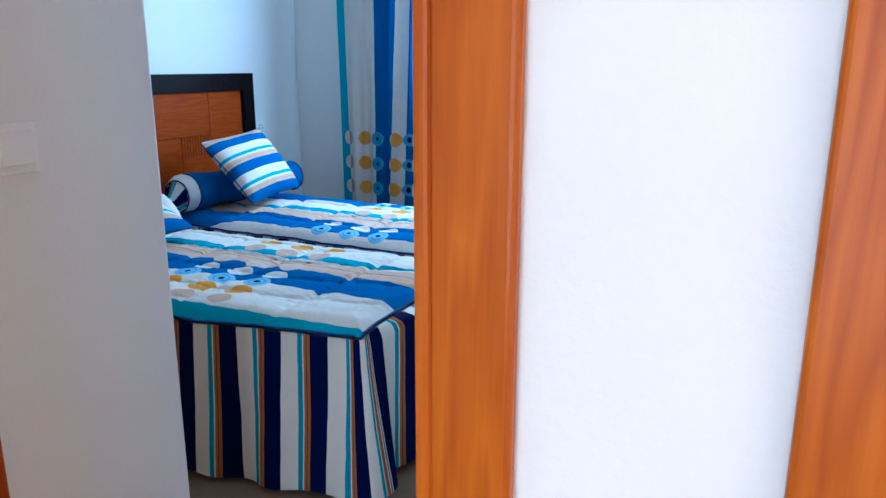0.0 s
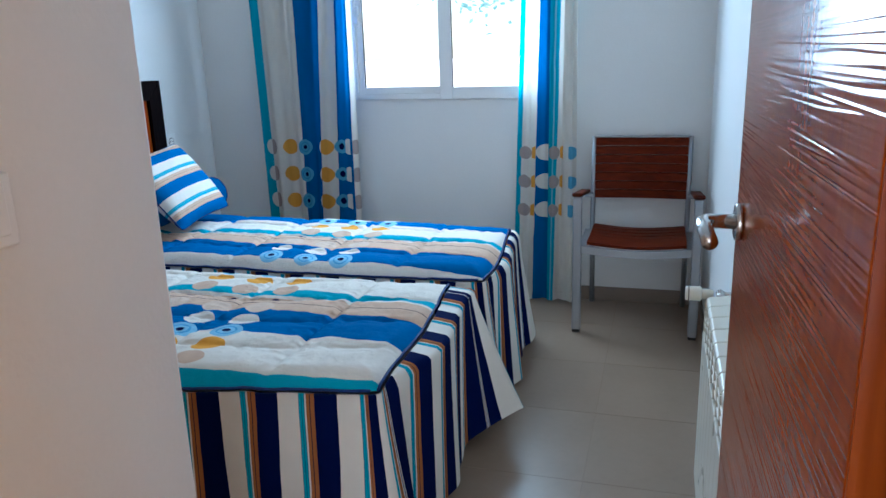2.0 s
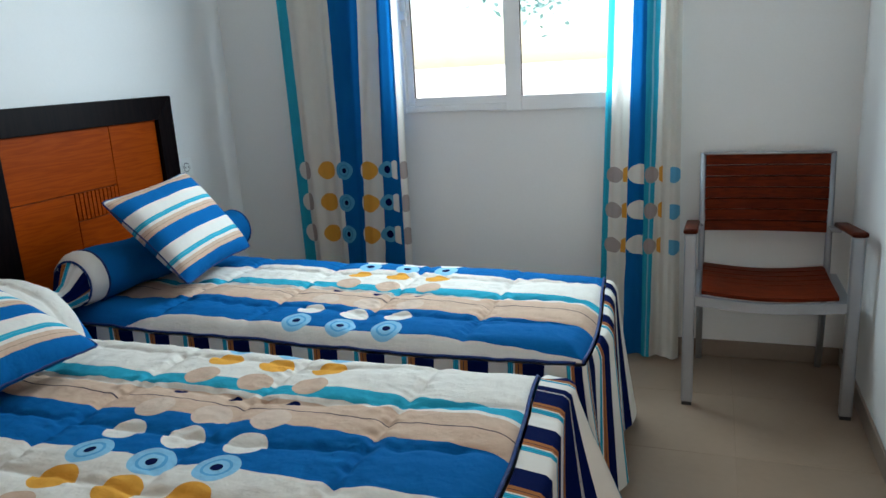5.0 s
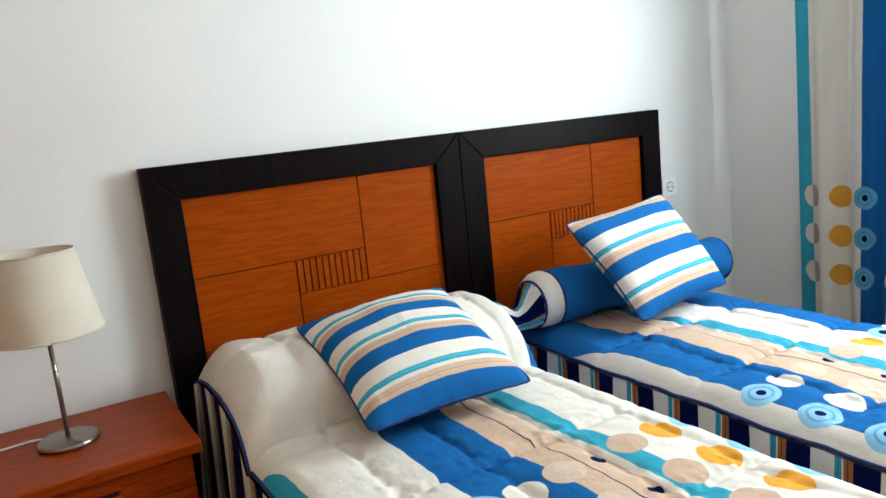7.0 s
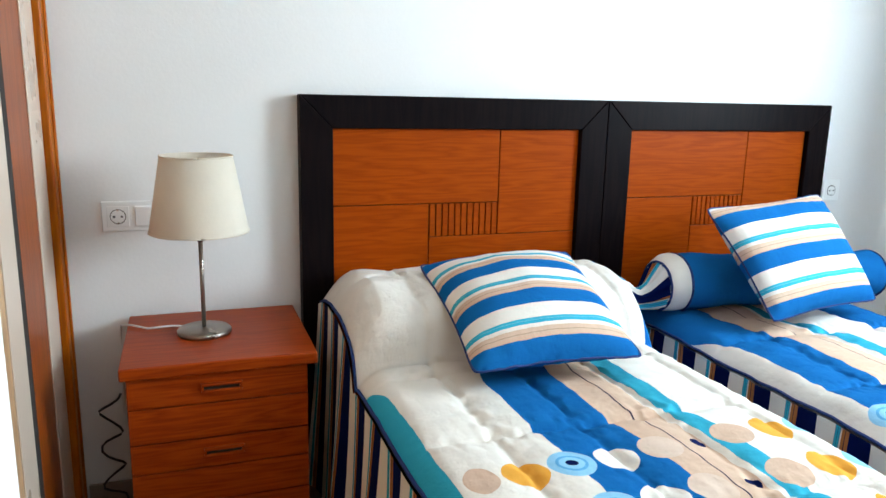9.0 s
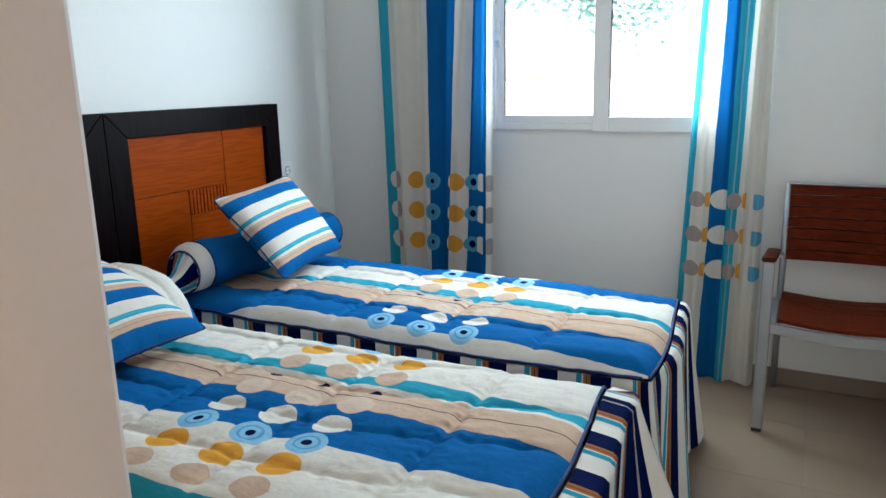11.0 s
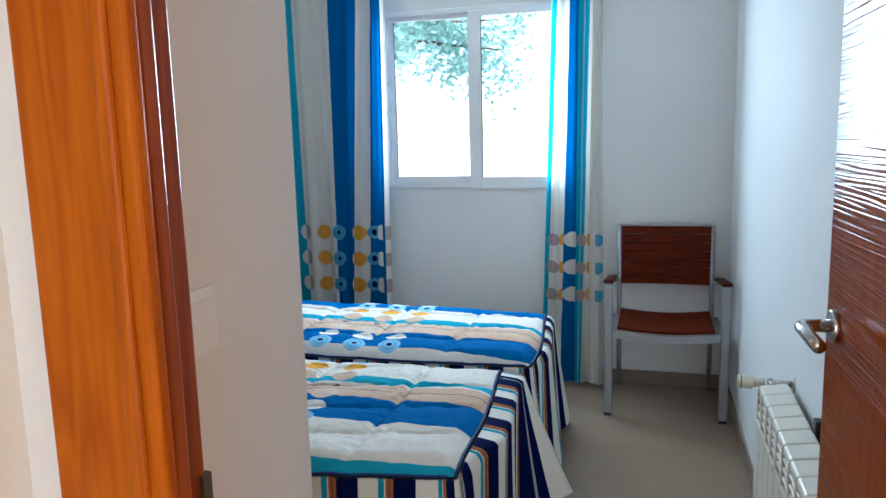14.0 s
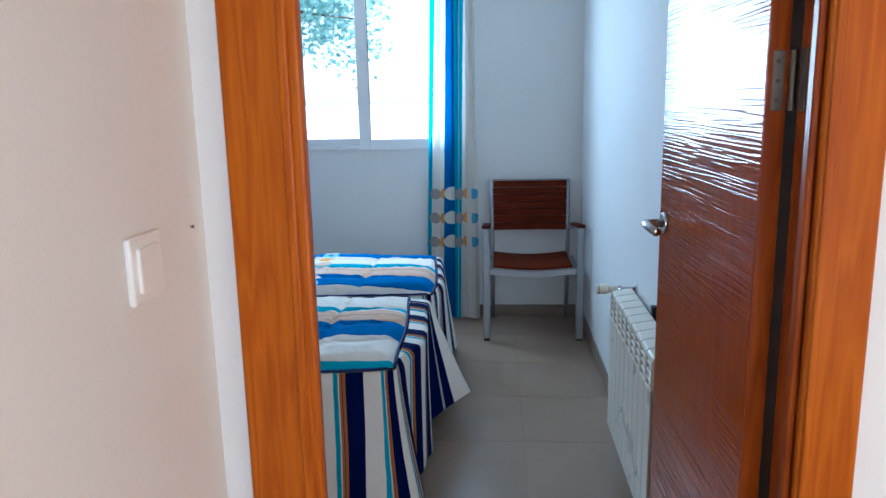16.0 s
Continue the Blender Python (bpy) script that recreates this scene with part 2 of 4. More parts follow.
ARM_WOOD = wood("dark_armrest_wood", (0.04, 0.005, 0.0015), (0.08, 0.012, 0.003), "y", 0.45, 0.0, 0.1, 0.5, gloss=0.1)
SLAT_WOOD = wood("oiled_slat_wood", (0.06, 0.006, 0.0012), (0.15, 0.018, 0.003), "x", 0.5, 0.0, 0.12, 0.5, gloss=0.07)
ALU = mottled("brushed_aluminium", (0.3, 0.31, 0.33), (0.38, 0.39, 0.41), 6, 0.42, 200, 0.05, metal=0.7)
STEEL = mottled("satin_steel", (0.5, 0.49, 0.47), (0.62, 0.6, 0.58), 8, 0.22, 150, 0.02, metal=1.0)
LAMP_STEEL = mottled("bronzed_lamp_steel", (0.26, 0.22, 0.19), (0.34, 0.3, 0.26), 8, 0.3, 150, 0.02, metal=0.9)
# darker than STEEL: the shade on the hinges is put into the colour
HINGE = mottled("shaded_hinge_steel", (0.12, 0.1, 0.085), (0.2, 0.17, 0.14), 20, 0.4, 150, 0.05, metal=0.8)
ENAMEL = mottled("cream_white_enamel", (0.7, 0.655, 0.55), (0.76, 0.715, 0.61), 5, 0.3, 90, 0.02)
SLOT_DARK = mottled("shaded_metal", (0.05, 0.04, 0.028), (0.09, 0.073, 0.055), 5, 0.6)
PVC = mottled("white_window_profile", (0.78, 0.79, 0.79), (0.84, 0.84, 0.84), 4, 0.3, 90, 0.02)
PLASTIC = mottled("white_switch_plastic", (0.8, 0.8, 0.78), (0.85, 0.85, 0.83), 6, 0.3, 90, 0.02)
BLACK = mottled("black_plastic", (0.008, 0.008, 0.009), (0.02, 0.02, 0.02), 8, 0.5)
# near black: shade inside the wardrobe, door gap and pull slots as colour
GAP_DARK = mottled("shade_dark_board", (0.02, 0.015, 0.012), (0.03, 0.022, 0.018), 5, 0.9)
PIPING = mottled("navy_piping", (0.002, 0.018, 0.11), (0.003, 0.03, 0.15), 30, 0.8, 200, 0.2)
QUILT = cloth("printed_quilt_cloth", quilt_print, relief=0.5, crease=5)
QUILT_CUT = cloth("printed_quilt_cloth_b", lambda t, u, v: quilt_print(t, u, v, True), relief=0.5, crease=5)
SKIRT = cloth("striped_skirt_cloth", skirt_print, relief=0.3, crease=4)
CUSHION = cloth("striped_cushion_cloth", cushion_print, relief=0.35, crease=6)
DRAPE_L = cloth("printed_curtain_cloth", curtain_left_print, 0.4, 0.15, 3)
DRAPE_R = cloth("printed_curtain_cloth_b", curtain_right_print, 0.4, 0.15, 3)
SHADE = cloth("cream_shade_cloth", lambda t, u, v: rgb_value(t, (0.86, 0.78, 0.66)), 0.3, 0.08, 30)
BLUE_CLOTH = cloth("blue_bolster_cloth", lambda t, u, v: rgb_value(t, BLUE), relief=0.3)
BAND_CLOTH = cloth("cream_band_cloth", lambda t, u, v: rgb_value(t, WHITE), relief=0.3)
MATTRESS = mottled("mattress_ticking", (0.6, 0.58, 0.54), (0.68, 0.66, 0.62), 8, 0.9)
GROUND = mottled("pale_paving", (0.74, 0.74, 0.73), (0.8, 0.8, 0.79), 0.6, 0.9, 20, 0.2)
# whitish reflection on the varnished wardrobe doors, as a cream colour
CREAM = mottled("cream_sheen_strip", (0.61, 0.48, 0.38), (0.64, 0.5, 0.4), 3, 0.3, 60, 0.03)
RENDER_WALL = mottled("outer_render", (0.6, 0.55, 0.47), (0.7, 0.64, 0.56), 1.0, 0.9, 60, 0.2)
BARK = mottled("bark", (0.09, 0.065, 0.045), (0.17, 0.13, 0.1), 6, 0.95, 30, 0.8, stretch=(1, 1, 0.3))


def glass_material():
    m, t, b = material("window_glass", 0.0)
    b.inputs["Transmission Weight"].default_value, b.inputs["IOR"].default_value = 1.0, 1.45
    return m


def leaf_material():
    m, t, b = material("tree_leaves", 0.5)
    r = node(t, "NewGeometry").outputs["Random Per Island"]
    # paler than real foliage: the glare outdoors is put into these colours
    c = ramp(t, r, [(0.0, (0.2, 0.4, 0.37)), (0.6, (0.3, 0.54, 0.51)), (1.0, (0.42, 0.64, 0.62))])
    t.links.new(c, b.inputs["Base Color"])
    mix = node(t, "MixShader", 0.5, b.outputs[0], node(t, "BsdfTranslucent", c).outputs[0])
    t.links.new(mix.outputs[0], t.nodes["Material Output"].inputs[0])
    return m


GLASS, LEAVES = glass_material(), leaf_material()


# ---- mesh helpers ----
def mesh_of(name, bm, mat, smooth=False):
    me = bpy.data.meshes.new(name)
    bm.normal_update()
    bm.to_mesh(me)
    bm.free()
    me.materials.append(mat)
    if smooth:
        me.shade_smooth()
    return me


def root_of(ob):
    while ob.parent:
        ob = ob.parent
    return ob


def part(name, bm, mat, parent, label="", smooth=False):
    """One mesh under a thing or a part; bm is in world metres."""
    bmesh.ops.translate(bm, verts=bm.verts, vec=-root_of(parent).location)
    ob = new(name, mesh_of(name, bm, mat, smooth))
    ob.parent = parent
    return tagged(ob, label)


def thing(name, at, label, category, group=""):
    ob = new(name)
    ob.location = at
    ob.empty_display_size = 0.1
    return tagged(ob, label, category, group)


def structure(name, bm, mat, label, smooth=False):
    return tagged(new(name, mesh_of(name, bm, mat, smooth)), label, kind="structure")


def box(lo, hi, edge=0.0, steps=2):
    bm = bmesh.new()
    bmesh.ops.create_cube(bm, size=1)
    for v in bm.verts:
        v.co = Vector([(a + b) / 2 + c * (b - a) for a, b, c in zip(lo, hi, v.co)])
    if edge:
        bmesh.ops.bevel(bm, geom=bm.edges[:], offset=edge, segments=steps, affect="EDGES", profile=0.5)
    return bm


def joined(*bms):
    out = bmesh.new()
    for bm in bms:
        me = bpy.data.meshes.new("tmp")
        bm.to_mesh(me)
        bm.free()
        out.from_mesh(me)
        bpy.data.meshes.remove(me)
    return out


def rod(a, b, r0, r1=None, sides=16, edge=0.0):
    a, b = Vector(a), Vector(b)
    bm = bmesh.new()
    bmesh.ops.create_cone(bm, cap_ends=True, segments=sides, radius1=r0, radius2=r0 if r1 is None else r1, depth=(b - a).length)
    if edge:
        rim = [e for e in bm.edges if len(e.link_faces) == 2 and any(len(f.verts) > 4 for f in e.link_faces)]
        bmesh.ops.bevel(bm, geom=rim, offset=edge, segments=2, affect="EDGES", profile=0.5)
    turn = (b - a).to_track_quat("Z", "Y").to_matrix().to_4x4()
    bmesh.ops.transform(bm, matrix=Matrix.Translation((a + b) / 2) @ turn, verts=bm.verts)
    return bm


def tube(points, radius, sides=8):
    """A round bar along a line of points."""
    pts = [Vector(p) for p in points]
    bm, rings = bmesh.new(), []
    up = Vector((0.3, 0.2, 0.93)).normalized()
    for n, p in enumerate(pts):
        way = (pts[min(n + 1, len(pts) - 1)] - pts[max(n - 1, 0)]).normalized()
        side = way.cross(up).normalized()
        over = side.cross(way).normalized()
        rings.append([bm.verts.new(p + radius * (math.cos(a) * side + math.sin(a) * over)) for a in [2 * math.pi * k / sides for k in range(sides)]])
    for r0, r1 in zip(rings, rings[1:]):
        for k in range(sides):
            bm.faces.new((r0[k], r0[(k + 1) % sides], r1[(k + 1) % sides], r1[k]))
    bm.faces.new(rings[0][::-1])
    bm.faces.new(rings[-1])
    return bm


def lathe(profile, at, sides=40):
    """A turned shape: rows of (radius, height) about an upright axis."""
    bm, rings = bmesh.new(), []
    for r, z in profile:
        rings.append([bm.verts.new((at[0] + r * math.cos(2 * math.pi * k / sides), at[1] + r * math.sin(2 * math.pi * k / sides), at[2] + z)) for k in range(sides)])
    for r0, r1 in zip(rings, rings[1:]):
        for k in range(sides):
            bm.faces.new((r0[k], r0[(k + 1) % sides], r1[(k + 1) % sides], r1[k]))
    return bm


def sheet(columns, rows, at, uv):
    """A cloth sheet: at(i, j) gives each place, uv(i, j) its metres on the print."""
    bm = bmesh.new()
    layer = bm.loops.layers.uv.new("UVMap")
    grid = [[bm.verts.new(at(i, j)) for j in range(rows)] for i in range(columns)]
    for i in range(columns - 1):
        for j in range(rows - 1):
            keys = ((i, j), (i + 1, j), (i + 1, j + 1), (i, j + 1))
            f = bm.faces.new([grid[a][b] for a, b in keys])
            for loop, (a, b) in zip(f.loops, keys):
                loop[layer].uv = uv(a, b)
    return bm


def between(rows, x):
    """The value at x on a line through (x, value) rows."""
    for (a, va), (b, vb) in zip(rows, rows[1:]):
        if x <= b:
            return va + (vb - va) * max(0.0, (x - a) / (b - a))
    return rows[-1][1]


# ---- the shell of the place ----
XW, XE, YN, TOP = -3.14, -0.405, 4.515, 2.5
STUB, HALL_X, HALL_Y, ROOM_Y = -1.335, -1.356, 1.145, 1.235
WIN = (-2.235, -1.185, 1.05, 2.0)


def wall_with_hole(name, x0, x1, y0, y1, hole, label):
    """An upright wall along x with one opening (x0, x1, z0, z1)."""
    a, b, c, d = hole
    pieces = [box((x0, y0, 0), (a, y1, TOP)), box((b, y0, 0), (x1, y1, TOP)), box((a, y0, d), (b, y1, TOP))]
    if c > 0:
        pieces.append(box((a, y0, 0), (b, y1, c)))
    bm = joined(*pieces)
    bmesh.ops.remove_doubles(bm, verts=bm.verts, dist=1e-5)
    return structure(name, bm, PLASTER, label)


structure("floor", box((XW - 0.2, -1.8, -0.12), (1.5, YN + 0.2, -0.0008)), GROUT, "thin grey grout bed under beige floor tiles")
structure("ceiling", box((XW - 0.2, -1.8, TOP), (1.5, YN + 0.25, TOP + 0.12)), CEILING, "plain white ceiling")
structure("wall_west", box((XW - 0.2, 0.7, 0), (XW, YN + 0.2, TOP)), PLASTER, "white plaster wall behind the headboards")
structure("wall_east", box((XE, ROOM_Y, 0), (XE + 0.12, YN + 0.2, TOP)), PLASTER, "white plaster wall behind the radiator")
wall_with_hole("wall_north", XW, XE, YN, YN + 0.2, WIN, "white plaster wall with the window")
structure("wall_stub", box((STUB - 0.1, ROOM_Y, 0), (STUB, 1.682, TOP), 0.006), PLASTER, "white plaster stub wall beside the wardrobe")
wall_with_hole("wall_south", HALL_X - 0.12, 1.5, HALL_Y, ROOM_Y, (-1.262, -0.445, 0, 2.07), "white plaster wall with the bedroom doorway")
structure("wall_hall_west", box((HALL_X - 0.12, -1.75, 0), (HALL_X, HALL_Y, TOP)), PLASTER, "warm white plaster hallway wall")
# unseen; the passage is made up to let the warm fill in
structure("wall_hall_east", joined(box((1.2, -1.75, 0), (1.32, -0.65, TOP)), box((1.2, 0.75, 0), (1.32, HALL_Y, TOP)), box((1.2, -0.65, 2.1), (1.32, 0.75, TOP))), PLASTER, "plain white hallway wall, unseen, with a passage added for the warm fill")
structure("wall_passage", box((1.4, -1.75, 0), (1.5, 1.3, TOP)), PLASTER, "plain unseen wall closing off the added passage")
# unseen slab, added only to block direct sun from the hall opening
structure("porch_roof", box((-3.0, -5.0, 2.3), (3.0, -1.75, 2.45)), CEILING, "plain unseen slab added to keep the sun out of the hall")
# unseen end of the hall; the opening is assumed, to hold the daylight fill
wall_with_hole("wall_hall_south", HALL_X, 1.2, -1.75, -1.6, (-1.0, 0.6, 0, 2.15), "plain white hallway wall, unseen, with an opening assumed for daylight")
structure("wall_wardrobe_back", box((XW, 0.7, 0), (HALL_X - 0.12, 0.8, TOP)), PLASTER, "plain wall behind the wardrobe")
structure("wall_wardrobe_side", box((-1.476, 0.8, 0), (-1.436, ROOM_Y + 0.2, TOP)), PLASTER, "plain wall beside the wardrobe")


def strip(name, lo, hi, label):
    return structure(name, box(lo, hi, 0.003), SKIRTING, label)


strip("baseboard_north", (XW + 0.011, YN - 0.01, 0), (XE - 0.011, YN, 0.072), "beige tile skirting under the window")
strip("baseboard_east", (XE - 0.01, ROOM_Y + 0.02, 0), (XE, YN, 0.072), "beige tile skirting behind the radiator")
strip("baseboard_west", (XW, 1.48, 0), (XW + 0.01, YN, 0.072), "beige tile skirting behind the beds")
strip("baseboard_stub", (STUB, ROOM_Y + 0.03, 0), (STUB + 0.01, 1.682, 0.072), "beige tile skirting on the stub wall")
strip("baseboard_hall_west", (HALL_X, -1.6, 0), (HALL_X + 0.01, HALL_Y - 0.02, 0.072), "beige tile skirting in the hallway")
strip("baseboard_hall", (-0.375, HALL_Y - 0.01, 0), (-0.19, HALL_Y, 0.072), "beige tile skirting between two doors")


# ---- window ----
def window():
    x0, x1, z0, z1 = WIN
    base = structure("window_1", joined(box((x0, YN - 0.012, z0), (x0 + 0.035, YN + 0.07, z1), 0.004), box((x1 - 0.035, YN - 0.012, z0), (x1, YN + 0.07, z1), 0.004),
                                        box((x0 + 0.035, YN - 0.012, z0), (x1 - 0.035, YN + 0.07, z0 + 0.028), 0.004), box((x0 + 0.035, YN - 0.012, z1 - 0.028), (x1 - 0.035, YN + 0.07, z1), 0.004)),
                     PVC, "white sliding window with two sashes")
    for a, b, y, lo in ((-2.205, -1.722, YN + 0.016, 1.075), (-1.742, -1.215, YN - 0.016, 1.045)):
        w, top = 0.036, 1.98
        c, d = a + w, b - w
        if lo < 1.06:
            c, lo_glass = -1.673, 1.107
        else:
            d, lo_glass = -1.742, 1.112
        sash = part("sash", joined(box((a, y, lo), (c, y + 0.028, top), 0.004), box((d, y, lo), (b, y + 0.028, top), 0.004), box((c, y, lo), (d, y + 0.028, lo_glass), 0.004), box((c, y, 1.952), (d, y + 0.028, top), 0.004)), PVC, base)
        pane = part("pane", box((c - 0.005, y + 0.011, lo_glass - 0.005), (d + 0.005, y + 0.016, 1.957)), GLASS, sash, "clear window glass")
        pane.visible_shadow = False
        part("gasket", joined(box((c, y + 0.005, lo_glass), (c + 0.004, y + 0.01, 1.952)), box((d - 0.004, y + 0.005, lo_glass), (d, y + 0.01, 1.952))), SLOT_DARK, sash, "thin grey rubber gasket")
    latch = part("latch", joined(box((-2.2, YN + 0.0, 1.42), (-2.182, YN + 0.018, 1.53), 0.004), box((-2.205, YN - 0.018, 1.445), (-2.177, YN + 0.004, 1.485), 0.005)), PVC, base, "small white window latch")
    part("window_sill", box((x0, YN + 0.07, z0 - 0.03), (x1, YN + 0.26, z0), 0.004), RENDER_WALL, base, "pale outer sill")


window()


# ---- bedroom doorway ----
def casing(lo, hi, name, parent):
    """A moulded board with softened edges and a shallow groove line."""
    return part(name, box(lo, hi, 0.006, 3), DOOR_WOOD, parent)


def doorway():
    # frame and stops: shade inside the doorway comes from the darker wood colour
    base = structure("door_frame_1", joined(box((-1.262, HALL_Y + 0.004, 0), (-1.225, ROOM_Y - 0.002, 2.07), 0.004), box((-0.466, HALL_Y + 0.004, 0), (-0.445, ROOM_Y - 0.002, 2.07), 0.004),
                                            box((-1.225, HALL_Y + 0.004, 2.035), (-0.466, ROOM_Y - 0.002, 2.07))), JAMB_WOOD, "varnished wooden door frame, darkened to red-brown as in shade")
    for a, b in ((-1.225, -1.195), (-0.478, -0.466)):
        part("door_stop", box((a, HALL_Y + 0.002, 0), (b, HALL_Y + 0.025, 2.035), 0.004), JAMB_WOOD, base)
    casing((-1.308, HALL_Y - 0.018, 0), (-1.19, HALL_Y, 2.13), "casing", base)
    casing((-0.468, HALL_Y - 0.018, 0), (-0.382, HALL_Y, 2.13), "casing", base)
    casing((-1.19, HALL_Y - 0.018, 2.02), (-0.468, HALL_Y, 2.13), "casing", base)
    part("bead", box((-1.222, HALL_Y - 0.024, 0), (-1.206, HALL_Y - 0.016, 2.03), 0.004), DOOR_WOOD, base)
    part("bead", box((-0.464, HALL_Y - 0.024, 0), (-0.45, HALL_Y - 0.016, 2.03), 0.004), DOOR_WOOD, base)
    part("strike_plate", box((-1.228, ROOM_Y - 0.014, 0.94), (-1.22, ROOM_Y + 0.001, 0.998), 0.001), SLOT_DARK, base, "small dark steel strike plate")
    for z in (0.24, 1.3, 1.86):
        part("hinge_plate", box((-0.4675, ROOM_Y - 0.034, z), (-0.4645, ROOM_Y - 0.008, z + 0.09), 0.001), HINGE, base, "steel hinge plate with screws, coloured as in shade")


def bedroom_door():
    """The open leaf, standing a little off the east wall."""
    y0, y1, x0, x1 = 1.258, 1.86, -0.504, -0.472

    def lean(bm):
        for v in bm.verts:
            v.co.x -= (v.co.y - y0) * 0.03
        return bm

    leaf = structure("door_1", lean(box((x0, y0, 0.008), (x1, y1, 2.03), 0.002)), LEAF_WOOD, "open brown varnished wooden door leaf")
    # hinge edge of the leaf, its shade painted in as darker wood
    part("edge_band", lean(box((x0 + 0.001, y0 - 0.0015, 0.009), (x1 - 0.001, y0 + 0.001, 2.029))), JAMB_WOOD, leaf, "wooden edge band, shade put into its red-brown colour")
    for side, face in ((-1, x0), (1, x1)):
        h = y1 - 0.055
        part("rosette", lean(rod((face, h, 1.035), (face + side * 0.009, h, 1.035), 0.025, sides=28, edge=0.002)), STEEL, leaf, "round satin steel rosette", True)
        c = face + side * (0.05 if side < 0 else 0.026)
        bend = 0.008 if side < 0 else 0.004
        arc = [(face + side * 0.006, h, 1.035), (c - side * bend * 2, h, 1.035), (c - side * bend * 0.6, h - 0.003, 1.035), (c - side * bend * 0.1, h - 0.009, 1.035), (c, h - 0.02, 1.035), (c, h - 0.118, 1.035)]
        part("lever", lean(tube(arc, 0.01, 16)), STEEL, leaf, "bent satin steel door lever", True)
    for z in (0.24, 1.3, 1.86):
        part("hinge", joined(box((x0 + 0.008, y0 - 0.003, z), (x1 - 0.006, y0, z + 0.09), 0.001), rod((x1 + 0.004, y0 - 0.008, z), (x1 + 0.004, y0 - 0.008, z + 0.09), 0.006, sides=10)), HINGE, leaf, "steel door hinge, coloured as in shade")
        for k in (0.016, 0.045, 0.074):
            part("screw", rod((x0 + 0.016, y0 - 0.004, z + k), (x0 + 0.016, y0 - 0.002, z + k), 0.0035, sides=8), SLOT_DARK, leaf)
    part("latch_plate", lean(box((x0 + 0.009, y1 - 0.001, 0.93), (x0 + 0.026, y1 + 0.0015, 1.12), 0.0006)), STEEL, leaf, "steel latch plate")


def next_door():
    """The next doorway on the hall wall."""
    base = structure("door_2", box((-0.1, HALL_Y - 0.006, 0), (0.62, HALL_Y, 2.03), 0.002), DOOR_WOOD, "closed orange varnished wooden door in the hallway")
    for a, b, lo, hi in ((-0.185, -0.095, 0, 2.12), (0.615, 0.705, 0, 2.12), (-0.095, 0.615, 2.035, 2.12)):
        part("casing", box((a, HALL_Y - 0.018, lo), (b, HALL_Y - 0.001, hi), 0.005, 3), DOOR_WOOD, base)


doorway()
bedroom_door()
next_door()


# ---- wardrobe ----
def wardrobe():
    base = thing("wardrobe", (-2.3, 1.2, 0), "built-in wardrobe with reflection-paled and red-brown wooden sliding doors", "wardrobe")
    y = 1.455
    part("back_panel", box((-3.12, 0.81, 0.0), (-1.48, 0.83, 2.4)), GAP_DARK, base)
    front = part("front_door", box((-2.62, y - 0.02, 0.03), (-1.45, y, 2.4), 0.003), SHEEN_WOOD, base, "wooden sliding door, paled by a reflection put into its colour")
    # brighter part of the door's reflection, laid on as a cream strip
    part("door_panel", box((-2.612, y, 0.035), (-2.49, y + 0.003, 2.395), 0.001), CREAM, front, "pale strip of the door, reflection put into its colour")
    rear = part("rear_door", box((-3.045, y - 0.026, 0.03), (-2.675, y - 0.002, 2.4), 0.002), JAMB_WOOD, base, "red-brown wooden sliding door")
    # fills the gap between the doors: its darkness is painted, no real seal
    part("brush_seal", box((-2.675, y - 0.03, 0.03), (-2.621, y - 0.001, 2.4), 0.001), GAP_DARK, base, "near-black strip standing for the dark gap between the doors")
    # whitish reflection on the rear door, again a cream strip
    part("door_panel", box((-3.04, y - 0.002, 0.035), (-2.89, y + 0.001, 2.395), 0.0008), CREAM, rear, "pale strip of the door, reflection put into its colour")
    part("casing", box((-3.135, y - 0.03, 0), (-3.05, y + 0.018, 2.45), 0.006, 3), DOOR_WOOD, base)
    part("casing", box((-3.05, y - 0.03, 2.4), (-1.45, y + 0.018, 2.45), 0.005), DOOR_WOOD, base)
    part("bead", box((-3.1, y + 0.016, 0), (-3.088, y + 0.024, 2.45), 0.003), DOOR_WOOD, base)
    part("plinth", box((-3.05, y - 0.03, 0), (-1.45, y - 0.005, 0.028)), DOOR_WOOD, base)


wardrobe()


